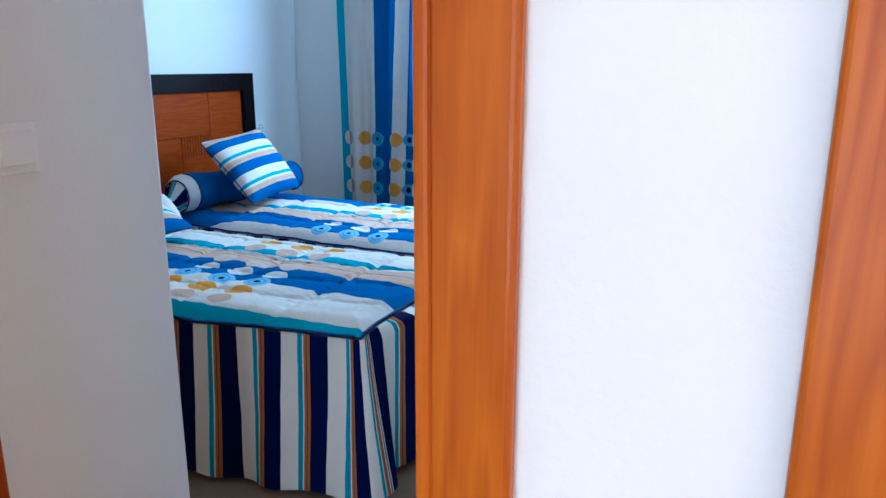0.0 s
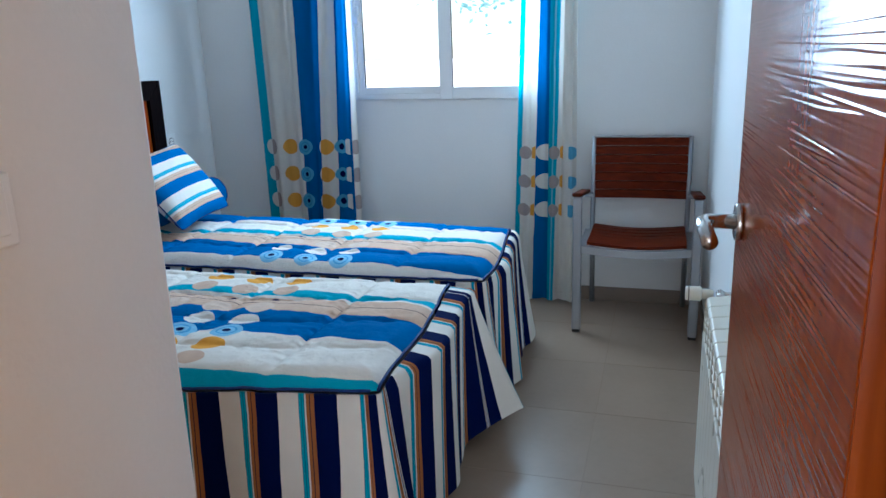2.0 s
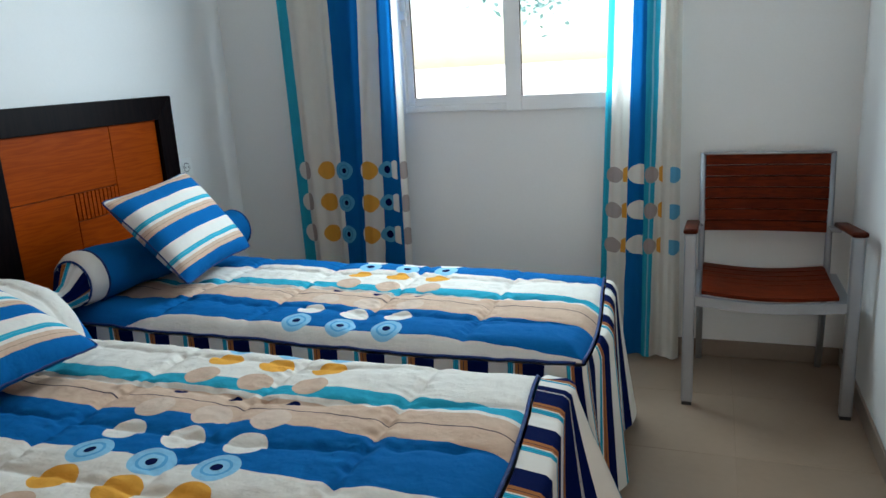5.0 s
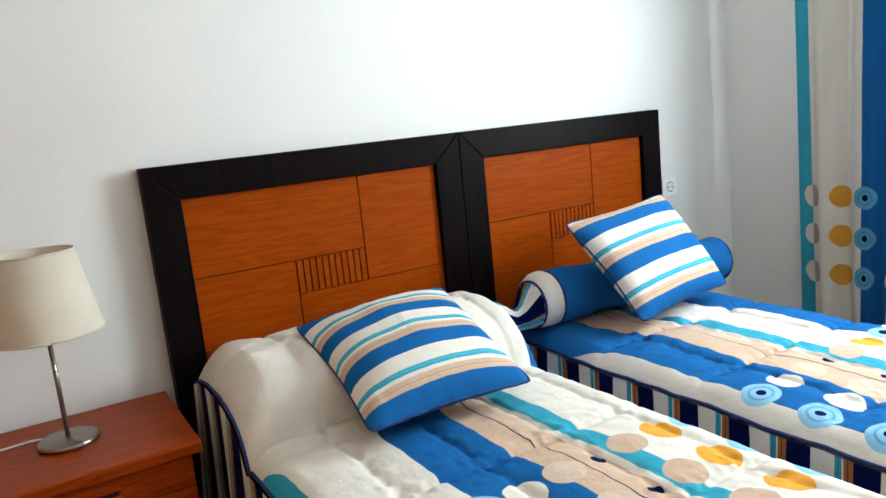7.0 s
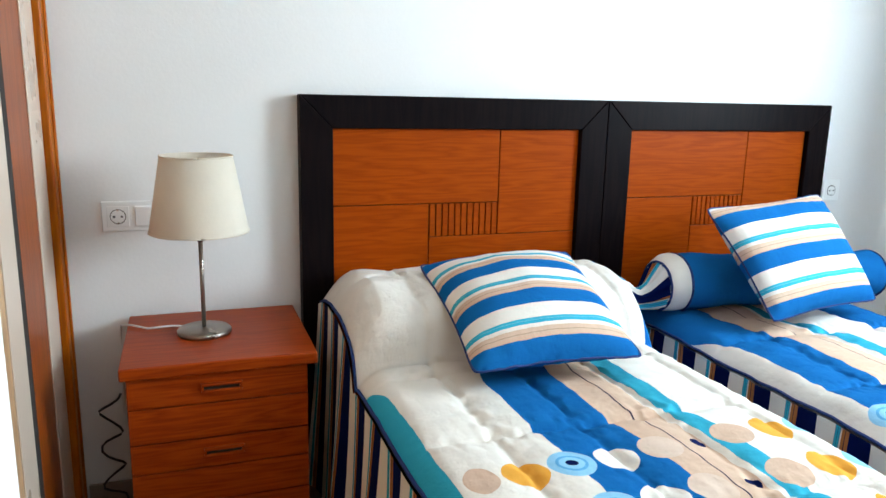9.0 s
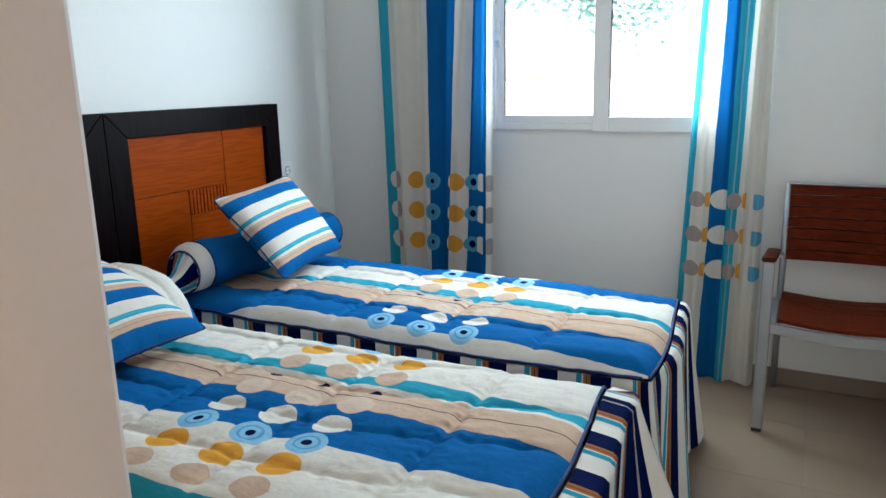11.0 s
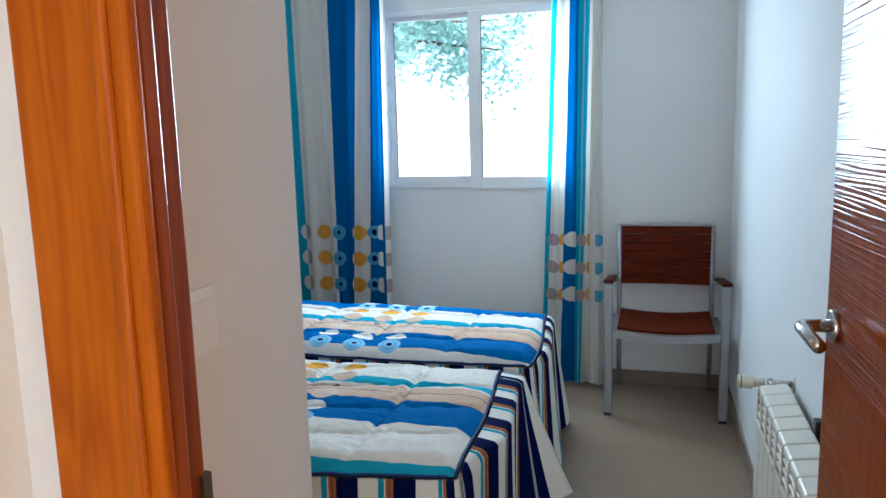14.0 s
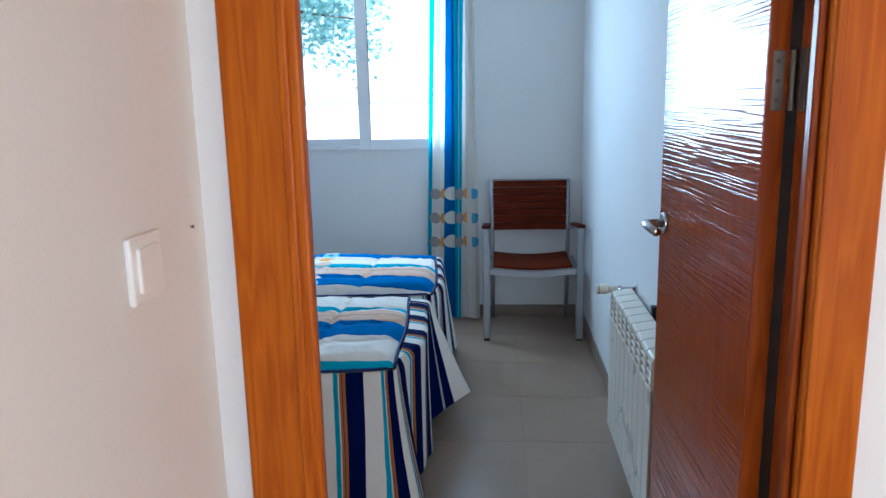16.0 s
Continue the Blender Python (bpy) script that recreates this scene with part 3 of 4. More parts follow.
# ---- beds ----
def quilt_height(x, y, rim, y0, y1, hump, top, lead):
    """The height of a made bed's quilt: stitched puffs, rounded rim, a pillow roll at the head."""
    inner = min(1.0, rim / 0.1)
    across = abs((x + 1.52 + 0.17) % 0.34 - 0.17)
    along = abs((y - y0 + 0.01 + 0.095) % 0.19 - 0.095)
    crease = math.exp(-((across / 0.011) ** 2)) + 0.7 * math.exp(-((along / 0.010) ** 2))
    loft = min(1.0, across / 0.1) ** 0.5 * min(1.0, along / 0.06) ** 0.5
    z = top - 0.01 + (0.01 * loft - 0.008 * min(1.0, crease)) * inner
    z += 0.005 * noise.noise((x * 5, y * 6, top)) + 0.0035 * noise.noise((x * 26, y * 12, 1.7))
    near = math.exp(-((across / 0.05) ** 2)) + math.exp(-((along / 0.03) ** 2))
    z += 0.0065 * near * noise.noise((x * 34, y * 60, 3.1 + y0)) * inner
    if x < -2.6:
        s = (x + 2.845) / 0.235
        roll = max(0.0, 1 - s * s) ** 0.45 if s > 0 else max(0.0, 1 - (s / 1.35) ** 2) ** 0.5
        e = min(0.5 + (y - y0 - lead) / 0.16, (y1 - y) / 0.035)
        z += hump * roll * min(1.0, max(0.0, e)) ** 0.5 + 0.012 * roll * noise.noise((x * 9, y * 7, 5.0))
        z -= 0.012 * math.exp(-((s - 1.0) / 0.07) ** 2) * (1 if hump else 0)
    return z - 0.036 * max(0.0, 1 - rim / 0.06) ** 2


def bed(name, x1, front_edge, back_edge, origin, slope, hump, lead, tip, shoulder, phase, stripe, print_cloth, label):
    """A made single bed: frame, mattress, printed quilt, piping and a striped skirt down to the floor."""
    top, x0 = 0.552, -3.075
    y0, y1 = min(v for _, v in front_edge), max(v for _, v in back_edge)
    base = thing(name, ((x0 + x1) / 2, (y0 + y1) / 2, 0), label, "bed", "twin beds")
    m0, m1 = max(v for _, v in front_edge) + 0.015, min(v for _, v in back_edge) - 0.015
    part("mattress", box((x0 + 0.02, m0, 0.28), (x1 - 0.08, m1, top - 0.05), 0.03), MATTRESS, base)
    part("bed_base", box((x0 + 0.02, y0 + 0.06, 0.2), (x1 - 0.07, y1 - 0.06, 0.278), 0.004), DARK_WOOD, base)
    for x in (x0 + 0.1, x1 - 0.16):
        for y in (y0 + 0.12, y1 - 0.12):
            part("leg", rod((x, y, 0), (x, y, 0.2), 0.022, sides=12), DARK_WOOD, base)

    def rim(y):
        return x1 - 0.006 * math.sin((y - y0) * 9 + phase) - 0.045 * max(0.0, (y - y0 - 0.1) / (y1 - y0))

    nx, ny = 270, 120

    def place_at(i, j):
        x = x0 + (x1 - x0) * i / (nx - 1)
        a, b = between(front_edge, x), between(back_edge, x)
        y = a + (b - a) * j / (ny - 1)
        x = x0 + (rim(y) - x0) * i / (nx - 1)
        f = min(j, ny - 1 - j, nx - 1 - i)
        sag = 0.004 * noise.noise((x * 9, y * 4, phase)) if f < 3 else 0.0
        return x, y + sag, quilt_height(x, y, min(y - a, b - y, x1 - x), a, b, hump, top, lead)

    def metres(i, j):
        p = place_at(i, j)
        shift = 1.1 * lead * min(1.0, max(0.0, (-2.5 - p[0]) / 0.15))
        head = hump / 0.165 * min(1.0, max(0.0, (-2.45 - p[0]) / 0.2)) if hump else 0.0
        shift -= head * (0.055 * min(1.0, max(0.0, (p[1] - y0 - 0.02) / 0.1)) * min(1.0, max(0.0, (y1 - p[1]) / 0.4)))
        v = p[1] - origin + slope * (p[0] + 1.9) + shift
        if hump:
            rest = 1 - min(1.0, max(0.0, (p[1] - between(front_edge, p[0])) / 0.09))
            v += rest * (0.045 * head - 0.238 - v)
        return p[0], v

    part("quilt", sheet(nx, ny, place_at, metres), print_cloth, base, "quilt printed with blue, white and turquoise bands and dots", True)
    front = [place_at(i, 0) for i in range(0, nx, 3)]
    foot = [place_at(nx - 1, j) for j in range(0, ny, 2)]
    back = [place_at(i, ny - 1) for i in range(nx - 1, -1, -3)]
    for line, out in ((front, (0, -1)), (foot, (1, 0)), (back, (0, 1))):
        part("piping", tube([(p[0] + out[0] * 0.004, p[1] + out[1] * 0.004, p[2] + 0.001) for p in line], 0.004, 8), PIPING, base, "navy blue piped edge", True)

    # the skirt runs along the front, the foot and the back
    path = []
    for line, out in ((front, (0, -1)), (foot, (1, 0)), (back, (0, 1))):
        for p in line:
            path.append((p, out))
    lengths = [0.0]
    for (p, _), (q, _) in zip(path, path[1:]):
        lengths.append(lengths[-1] + math.hypot(q[0] - p[0], q[1] - p[1]))
    total, n, rows = lengths[-1], 640, 26
    xs = [(s, p[0]) for s, (p, _) in zip(lengths, path)]
    ys = [(s, p[1]) for s, (p, _) in zip(lengths, path)]
    zs = [(s, p[2]) for s, (p, _) in zip(lengths, path)]
    corner1, corner2 = lengths[len(front) - 1], lengths[len(front) + len(foot) - 1]

    def outward(s):
        if s < corner1 - 0.04:
            return 0.0, -1.0
        if s < corner1 + 0.04:
            a = (s - corner1 + 0.04) / 0.08 * math.pi / 2
            return math.sin(a), -math.cos(a)
        if s < corner2 - 0.04:
            return 1.0, 0.0
        if s < corner2 + 0.04:
            a = (s - corner2 + 0.04) / 0.08 * math.pi / 2
            return math.cos(a), math.sin(a)
        return 0.0, 1.0

    lean, lift = (0.05, 0.11) if tip > 0.08 else (0.0, 0.0)

    def skirt_at(i, j):
        s = total * i / (n - 1)
        h = (j / (rows - 1)) ** 1.5
        ox, oy = outward(s)
        wave = math.sin(s * 2 * math.pi / 0.31 + phase) + 0.6 * math.sin(s * 2 * math.pi / 0.17 + 1.3 * phase)
        flare = 0.012 + 0.03 * h ** 1.2 + (0.013 if s < corner2 - 0.05 else 0.006) * h * wave
        flare += 0.05 * h ** 1.4 * math.exp(-((s - corner1) / 0.07) ** 2) - 0.025 * h * math.exp(-((s - corner1 - 0.13) / 0.04) ** 2)
        flare += tip * h ** 1.1 * math.exp(-abs(s - corner2 + lean) / (0.04 if lean == 0 else 0.055))
        ramp_in = min(1.0, max(0.0, (s - corner1 - 0.02) / 0.25))
        over = shoulder * ramp_in * (1.0 if s < corner2 + 0.03 else 0.0)
        flare += over * min(1.0, h / 0.08) ** 0.8 - over * 0.3 * h * math.exp(-((s - corner2 + lean + 0.12) / 0.05) ** 2)
        if shoulder > 0.05:
            flare -= ramp_in * h * (0.034 + 0.006 * wave)
        if s > corner2 + 0.06:
            flare = min(flare, 0.026)
        z_top, z_low = between(zs, s) - 0.004, 0.03 + 0.012 * math.sin(s * 7 + phase) + lift * math.exp(-abs(s - corner2 + lean) / 0.07)
        flat = 0.055 * min(1.0, over / 0.06)
        drop = max(h * 0.25, (h - flat) / (1 - flat))
        return between(xs, s) + ox * flare, between(ys, s) + oy * flare, z_top + (z_low - z_top) * drop

    def stripe_at(s):
        """Metres on the cloth; at the front corner a whole repeat is gathered in."""
        r, d = 0.145, s - corner1
        if d < -0.02:
            return d + 0.87 * r
        if d < 0.035:
            return 0.87 * r - 0.02 + (2.0 * r - 0.87 * r + 0.02) * (d + 0.02) / 0.055
        if s < corner2 - 0.1:
            return (d - 0.035) * stripe
        return (s - corner2 + lean) * (1.9 if lean else 1.0) + 0.72 * r

    part("skirt", sheet(n, rows, skirt_at, lambda i, j: (stripe_at(total * i / (n - 1)), j / (rows - 1) * 0.5)), SKIRT, base, "striped navy and cream bed skirt down to the floor", True)
    return base


bed("bed", -1.238, [(-3.08, 2.15), (-1.75, 2.15), (-1.23, 2.248)], [(-3.08, 2.995), (-2.3, 2.99), (-1.55, 3.0), (-1.2, 3.025)], 2.398, -0.03, 0.165, 0.0, 0.17, 0.07, 0.4, 0.97, QUILT,
    "made single bed with banded blue and white quilt, beside the nightstand")
bed("bed", -1.2, [(-3.08, 3.14), (-2.6, 3.134), (-1.6, 3.118), (-1.2, 3.145)], [(-3.08, 3.9), (-1.9, 3.87), (-1.5, 3.86), (-1.2, 3.81)], 3.168, 0.025, 0.0, 0.05, 0.06, 0.03, 2.1, 1.0, QUILT_CUT,
    "made single bed with banded blue and white quilt, under the window")


def pillow_roll():
    """A round bolster across the head of the far bed, its end gathered and tied."""
    base = thing("pillow_roll", (-2.84, 3.6, 0.55), "round blue bolster pillow with a gathered end, on the bed", "pillow")

    def turned(profile, pleat, count, print_scale):
        """A round cloth shape about the y axis: rows of (y, radius, centre height)."""
        sides = 64

        def at(i, j):
            y, r, z = profile[j]
            a = 2 * math.pi * i / sides
            r += pleat * math.sin(a * count + 9 * y) + 0.004 * noise.noise((math.cos(a) * 2, y * 9, math.sin(a) * 2))
            return -2.84 + r * math.cos(a), y, z + r * math.sin(a) * (0.95 if math.sin(a) < 0 else 1.0)
        return sheet(sides + 1, len(profile), at, lambda i, j: (print_scale * i / sides, profile[j][0]))

    part("cover", turned([(3.215 + 0.8 * k / 24, 0.089 - 0.008 * k / 24 + 0.004 * math.sin(k * 0.8), 0.636 - 0.018 * k / 24) for k in range(25)] + [(4.03, 0.077, 0.617), (4.045, 0.066, 0.616), (4.055, 0.04, 0.615), (4.056, 0.001, 0.615)], 0.0, 1, 1), BLUE_CLOTH, base, "plain royal blue cotton cover", True)
    part("end_band", turned([(3.15, 0.07, 0.63), (3.158, 0.082, 0.633), (3.175, 0.0905, 0.636), (3.2, 0.0925, 0.637), (3.216, 0.09, 0.636)], 0.0, 1, 1), BAND_CLOTH, base, "cream end band", True)
    part("gathered_end", turned([(2.998, 0.066, 0.605), (3.01, 0.06, 0.604), (3.03, 0.055, 0.602), (3.065, 0.034, 0.595), (3.085, 0.03, 0.593), (3.11, 0.04, 0.6), (3.135, 0.06, 0.618), (3.152, 0.072, 0.63)], 0.006, 11, 0.435), SKIRT, base, "gathered and tied striped cloth", True)
    for y, r, z in ((4.022, 0.081, 0.617), (3.152, 0.075, 0.631), (3.216, 0.091, 0.636)):
        part("piping", tube([(-2.84 + r * math.cos(k * math.pi / 14), y, z + r * math.sin(k * math.pi / 14)) for k in range(29)], 0.004, 6), PIPING, base, "", True)


pillow_roll()


# ---- headboards ----
def headboard(y0, y1, label):
    base = thing("headboard", (-3.11, (y0 + y1) / 2, 0), label, "headboard", "twin headboards")
    xb, xf, top, w = -3.138, -3.085, 1.19, 0.094
    a, b = y0 + w, y1 - w

    def mitred(points):
        bm = bmesh.new()
        ring = [bm.verts.new((xf, y, z)) for y, z in points]
        face = bm.faces.new(ring)
        out = bmesh.ops.extrude_face_region(bm, geom=[face])
        for v in [g for g in out["geom"] if isinstance(g, bmesh.types.BMVert)]:
            v.co.x = xb
        bmesh.ops.recalc_face_normals(bm, faces=bm.faces)
        bmesh.ops.bevel(bm, geom=bm.edges[:], offset=0.0025, segments=2, affect="EDGES", profile=0.5)
        return bm

    part("top_rail", mitred([(y0 + 0.001, top), (y1 - 0.001, top), (b, top - w), (a, top - w)]), DARK_WOOD, base, "black-brown mitred top rail")
    part("stile", mitred([(y0, top - 0.001), (a - 0.001, top - w), (a - 0.001, 0.0), (y0, 0.0)]), DARK_WOOD, base)
    part("stile", mitred([(y1, top - 0.001), (y1, 0.0), (b + 0.001, 0.0), (b + 0.001, top - w)]), DARK_WOOD, base)
    part("backing", box((xb, a, 0.25), (xb + 0.026, b, top - w)), ARM_WOOD, base)
    x0, x1, hi, g = xb + 0.026, -3.103, top - w, 0.0013
    u, v, lo, mid, low = a + 0.285 * (b - a) / 0.77 * 1.0, a + 0.505 * (b - a) / 0.77, 0.25, 0.868, 0.764
    for c, d, e, f in ((a, v, mid, hi), (v, b, low, hi), (a, u, lo, mid), (u, b, lo, low)):
        part("panel_board", box((x0, c + g, e + g), (x1, d - g, f - g), 0.0015), PANEL_WOOD, base)
    ribs = 11
    for k in range(ribs):
        c = u + g + (v - u - 2 * g) * k / ribs
        part("rib", box((x0, c + 0.002, low + g), (x1 + 0.001, c + (v - u - 2 * g) / ribs - 0.002, mid - g), 0.001), PANEL_WOOD, base)


headboard(2.095, 3.0895, "dark framed headboard with orange cherry wood panels, beside the nightstand")
headboard(3.0915, 4.03, "dark framed headboard with orange cherry wood panels, towards the window")


# ---- cushions ----
def cushion(corners, thick, label, bulge=(0, 0, 0), arch=0.0):
    """A stuffed square cushion spread between its four corners: top two, then bottom two."""
    tl, tr, br, bl = [Vector(c) for c in corners]
    mid = (tl + tr + br + bl) / 4
    base = thing("cushion", mid, label, "cushion", "striped cushions")
    wide, tall = (tr - tl).length, (tl - bl).length
    out = (bl - tl).cross(tr - tl).normalized()
    n = 34

    def at(side):
        def f(i, j):
            u, v = i / (n - 1), j / (n - 1)
            flat = (bl * (1 - u) + br * u) * (1 - v) + (tl * (1 - u) + tr * u) * v
            eu, ev = 1 - abs(2 * u - 1) ** 2.6, 1 - abs(2 * v - 1) ** 2.6
            pinch = 0.045 * ((1 - abs(2 * u - 1) ** 2) * (abs(2 * v - 1) ** 6) * (1 if v < 0.5 else -1))
            pull = 0.045 * ((1 - abs(2 * v - 1) ** 2) * (abs(2 * u - 1) ** 6) * (1 if u < 0.5 else -1))
            flat = flat + (tl - bl) * pinch + (tr - tl) * pull
            flat = flat + (mid - flat) * 0.05 * abs((2 * u - 1) * (2 * v - 1)) ** 8
            h = thick / 2 * max(0.0, eu * ev) ** 0.6
            h += 0.006 * noise.noise((u * 5, v * 5, thick * 40)) * eu * ev
            h += 0.004 * noise.noise((u * 22, v * 6, thick * 20)) * (abs(2 * v - 1) ** 2)
            return flat + out * (side * h + arch * (1 - (2 * u - 1) ** 2) * (1 - (2 * v - 1) ** 2))
        return f

    bm = joined(sheet(n, n, at(1), lambda i, j: (i / (n - 1) * wide, j / (n - 1) * tall)), sheet(n, n, at(-1), lambda i, j: (i / (n - 1) * wide, j / (n - 1) * tall)))
    bmesh.ops.remove_doubles(bm, verts=bm.verts, dist=1e-4)
    bmesh.ops.recalc_face_normals(bm, faces=bm.faces)
    part("cover", bm, CUSHION, base, "blue, peach and cream striped cotton cover", True)
    edge = [at(1)(i, 0) for i in range(n)] + [at(1)(n - 1, j) for j in range(1, n)] + [at(1)(i, n - 1) for i in range(n - 2, -1, -1)] + [at(1)(0, j) for j in range(n - 2, 0, -1)]
    part("seam", tube(edge + [edge[0]], 0.0028, 6), PIPING, base, "thin blue seam", True)
    return base


cushion([(-2.765, 3.236, 0.885), (-2.80, 3.715, 0.915), (-2.60, 3.80, 0.60), (-2.52, 3.31, 0.59)], 0.14, "square blue and cream striped cushion leaning on the pillow roll")
cushion([(-2.87, 2.375, 0.735), (-2.90, 2.865, 0.745), (-2.365, 2.79, 0.6), (-2.375, 2.35, 0.6)], 0.12, "square blue and cream striped cushion lying over the pillow roll", arch=0.03)


# ---- nightstand and lamp ----
def nightstand():
    x0, x1, y0, y1, top = -3.125, -2.695, 1.618, 2.07, 0.572
    base = thing("nightstand", ((x0 + x1) / 2, (y0 + y1) / 2, 0), "reddish wooden nightstand with three drawers", "nightstand")
    part("tabletop", box((x0, y0, top - 0.03), (x1, y1, top), 0.004, 2), NIGHT_WOOD, base)
    part("body", box((x0 + 0.005, y0 + 0.012, 0.04), (x1 - 0.03, y1 - 0.022, top - 0.03)), NIGHT_WOOD, base)
    part("plinth", box((x0 + 0.02, y0 + 0.025, 0), (x1 - 0.05, y1 - 0.035, 0.04)), DARK_WOOD, base)
    hi = top - 0.033
    for k in range(3):
        z1, z0 = hi - 0.165 * k, hi - 0.165 * (k + 1) + 0.004
        drawer = part("drawer", box((x1 - 0.03, y0 + 0.014, z0), (x1 - 0.012, y1 - 0.024, z0 + 0.085), 0.0015), NIGHT_WOOD, base)
        part("drawer_upper_board", box((x1 - 0.03, y0 + 0.014, z0 + 0.0875), (x1 - 0.014, y1 - 0.024, z1), 0.0015), NIGHT_WOOD, drawer)
        yc, zc = (y0 + y1) / 2 - 0.002, z1 - 0.035
        part("handle", joined(box((x1 - 0.016, yc - 0.047, zc + 0.005), (x1 - 0.004, yc + 0.047, zc + 0.012), 0.002), box((x1 - 0.016, yc - 0.047, zc - 0.011), (x1 - 0.006, yc + 0.047, zc - 0.005), 0.002),
                              box((x1 - 0.016, yc - 0.047, zc - 0.005), (x1 - 0.006, yc - 0.041, zc + 0.005)), box((x1 - 0.016, yc + 0.041, zc - 0.005), (x1 - 0.006, yc + 0.047, zc + 0.005))), NIGHT_WOOD, drawer, "slotted wooden drawer pull")
        # dark sliver that paints the shade inside the pull
        part("slot", box((x1 - 0.0155, yc - 0.041, zc - 0.005), (x1 - 0.0125, yc + 0.041, zc + 0.005)), GAP_DARK, drawer)


def table_lamp():
    x, y, z = -2.92, 1.812, 0.572
    base = thing("table_lamp", (x, y, z), "table lamp with cream cloth shade and steel stem on the nightstand", "lamp")
    part("lamp_base", lathe([(0.0, 0.0), (0.066, 0.0), (0.068, 0.003), (0.068, 0.010), (0.064, 0.014), (0.01, 0.018), (0.0, 0.018)], (x, y, z)), LAMP_STEEL, base, "round satin steel foot", True)
    part("stem", rod((x, y, z + 0.016), (x, y, z + 0.262), 0.0055, sides=14), LAMP_STEEL, base, "", True)
    part("collar", lathe([(0.0, 0.245), (0.009, 0.245), (0.009, 0.255), (0.017, 0.257), (0.017, 0.27), (0.012, 0.275), (0.012, 0.31), (0.0, 0.31)], (x, y, z), 20), STEEL, base, "", True)
    r0, r1, a, b = 0.122, 0.088, 0.272, 0.462
    part("shade", lathe([(r0, a), (r1, b), (r1 - 0.002, b), (r0 - 0.002, a), (r0, a)], (x, y, z), 56), SHADE, base, "cream cloth cone shade", True)
    for r, h in ((r0, a), (r1, b)):
        ring = [(x + r * math.cos(k * math.pi / 24), y + r * math.sin(k * math.pi / 24), z + h) for k in range(49)]
        part("shade_rim", tube(ring, 0.0022, 6), SHADE, base, "", True)
    for k in range(3):
        a3 = k * 2 * math.pi / 3
        part("shade_spoke", tube([(x + 0.012 * math.cos(a3), y + 0.012 * math.sin(a3), z + 0.3), (x + 0.118 * math.cos(a3), y + 0.118 * math.sin(a3), z + 0.285)], 0.0012, 6), STEEL, base)
    part("cable", tube([(x - 0.05, y - 0.03, z + 0.004), (x - 0.07, y - 0.08, z + 0.004), (x - 0.06, y - 0.14, z + 0.005), (x - 0.1, y - 0.185, z + 0.006), (x - 0.13, y - 0.21, z - 0.002), (x - 0.15, y - 0.215, z - 0.12), (x - 0.17, y - 0.22, 0.3)], 0.0028, 6), PLASTIC, base, "thin white lamp cable", True)


nightstand()
table_lamp()


def power_cable():
    base = thing("power_cable", (-3.08, 1.56, 0.12), "coiled black power cable with a plug by the wall", "cable")
    pts = [(-3.09 + 0.012 * math.sin(k * 0.9), 1.555 + 0.03 * math.cos(k * 0.7), 0.36 - 0.012 * k) for k in range(30)]
    part("cord", tube(pts, 0.0035, 6), BLACK, base, "", True)
    part("plug", box((-3.11, 1.535, 0.0), (-3.07, 1.575, 0.03), 0.006), BLACK, base)


power_cable()


# ---- switches and sockets ----
def wall_plate(name, centre, across, out, gangs, label, socket_first=False):
    """A switch or socket plate; across and out are unit vectors along and away from the wall."""
    c, a, o, up = Vector(centre), Vector(across), Vector(out), Vector((0, 0, 1))
    base = thing(name, c, label, "socket" if socket_first else "light switch")

    def slab(u0, u1, v0, v1, d0, d1, edge):
        pts = [c + a * u + up * v + o * d for u in (u0, u1) for v in (v0, v1) for d in (d0, d1)]
        lo = [min(p[k] for p in pts) for k in range(3)]
        hi = [max(p[k] for p in pts) for k in range(3)]
        return box(lo, hi, edge)

    wide = 0.083 + 0.071 * (gangs - 1)
    part("plate", slab(-wide / 2, wide / 2, -0.0415, 0.0415, 0, 0.009, 0.003), PLASTIC, base)
    for g in range(gangs):
        m = (g - (gangs - 1) / 2) * 0.071
        if socket_first and g == 0:
            face = part("socket_face", slab(m - 0.028, m + 0.028, -0.028, 0.028, 0.008, 0.0105, 0.001), PLASTIC, base)
            p = c + a * m + o * 0.0105
            part("cup", rod(p, p + o * 0.0012, 0.0205, sides=28), SLOT_DARK, face, "grey shaded socket cup")
            part("cup_floor", rod(p + o * 0.0012, p + o * 0.0016, 0.0185, sides=28), PLASTIC, face)
            for k in (-0.0095, 0.0095):
                q = p + a * k + o * 0.0016
                part("pin_hole", rod(q, q + o * 0.0006, 0.0032, sides=10), BLACK, face)
            for k in (-0.017, 0.017):
                q = p + up * k + o * 0.0016
                part("earth_clip", rod(q, q + o * 0.0006, 0.0025, sides=8), STEEL, face)
        else:
            rocker = part("rocker", slab(m - 0.028, m + 0.028, -0.028, 0.028, 0.008, 0.0135, 0.002), PLASTIC, base, "plain white rocker")
            part("rocker_edge", slab(m - 0.028, m + 0.028, 0.021, 0.0225, 0.0132, 0.0145, 0.0003), PLASTIC, rocker)


wall_plate("light_switch", (STUB, 1.385, 1.11), (0, 1, 0), (1, 0, 0), 1, "white rocker light switch on the stub wall")
wall_plate("light_switch", (HALL_X, 0.942, 1.13), (0, 1, 0), (1, 0, 0), 1, "white rocker light switch on the warm hallway wall")
wall_plate("wall_socket", (XW, 1.642, 0.853), (0, 1, 0), (1, 0, 0), 2, "white socket with a switch beside the lamp", True)
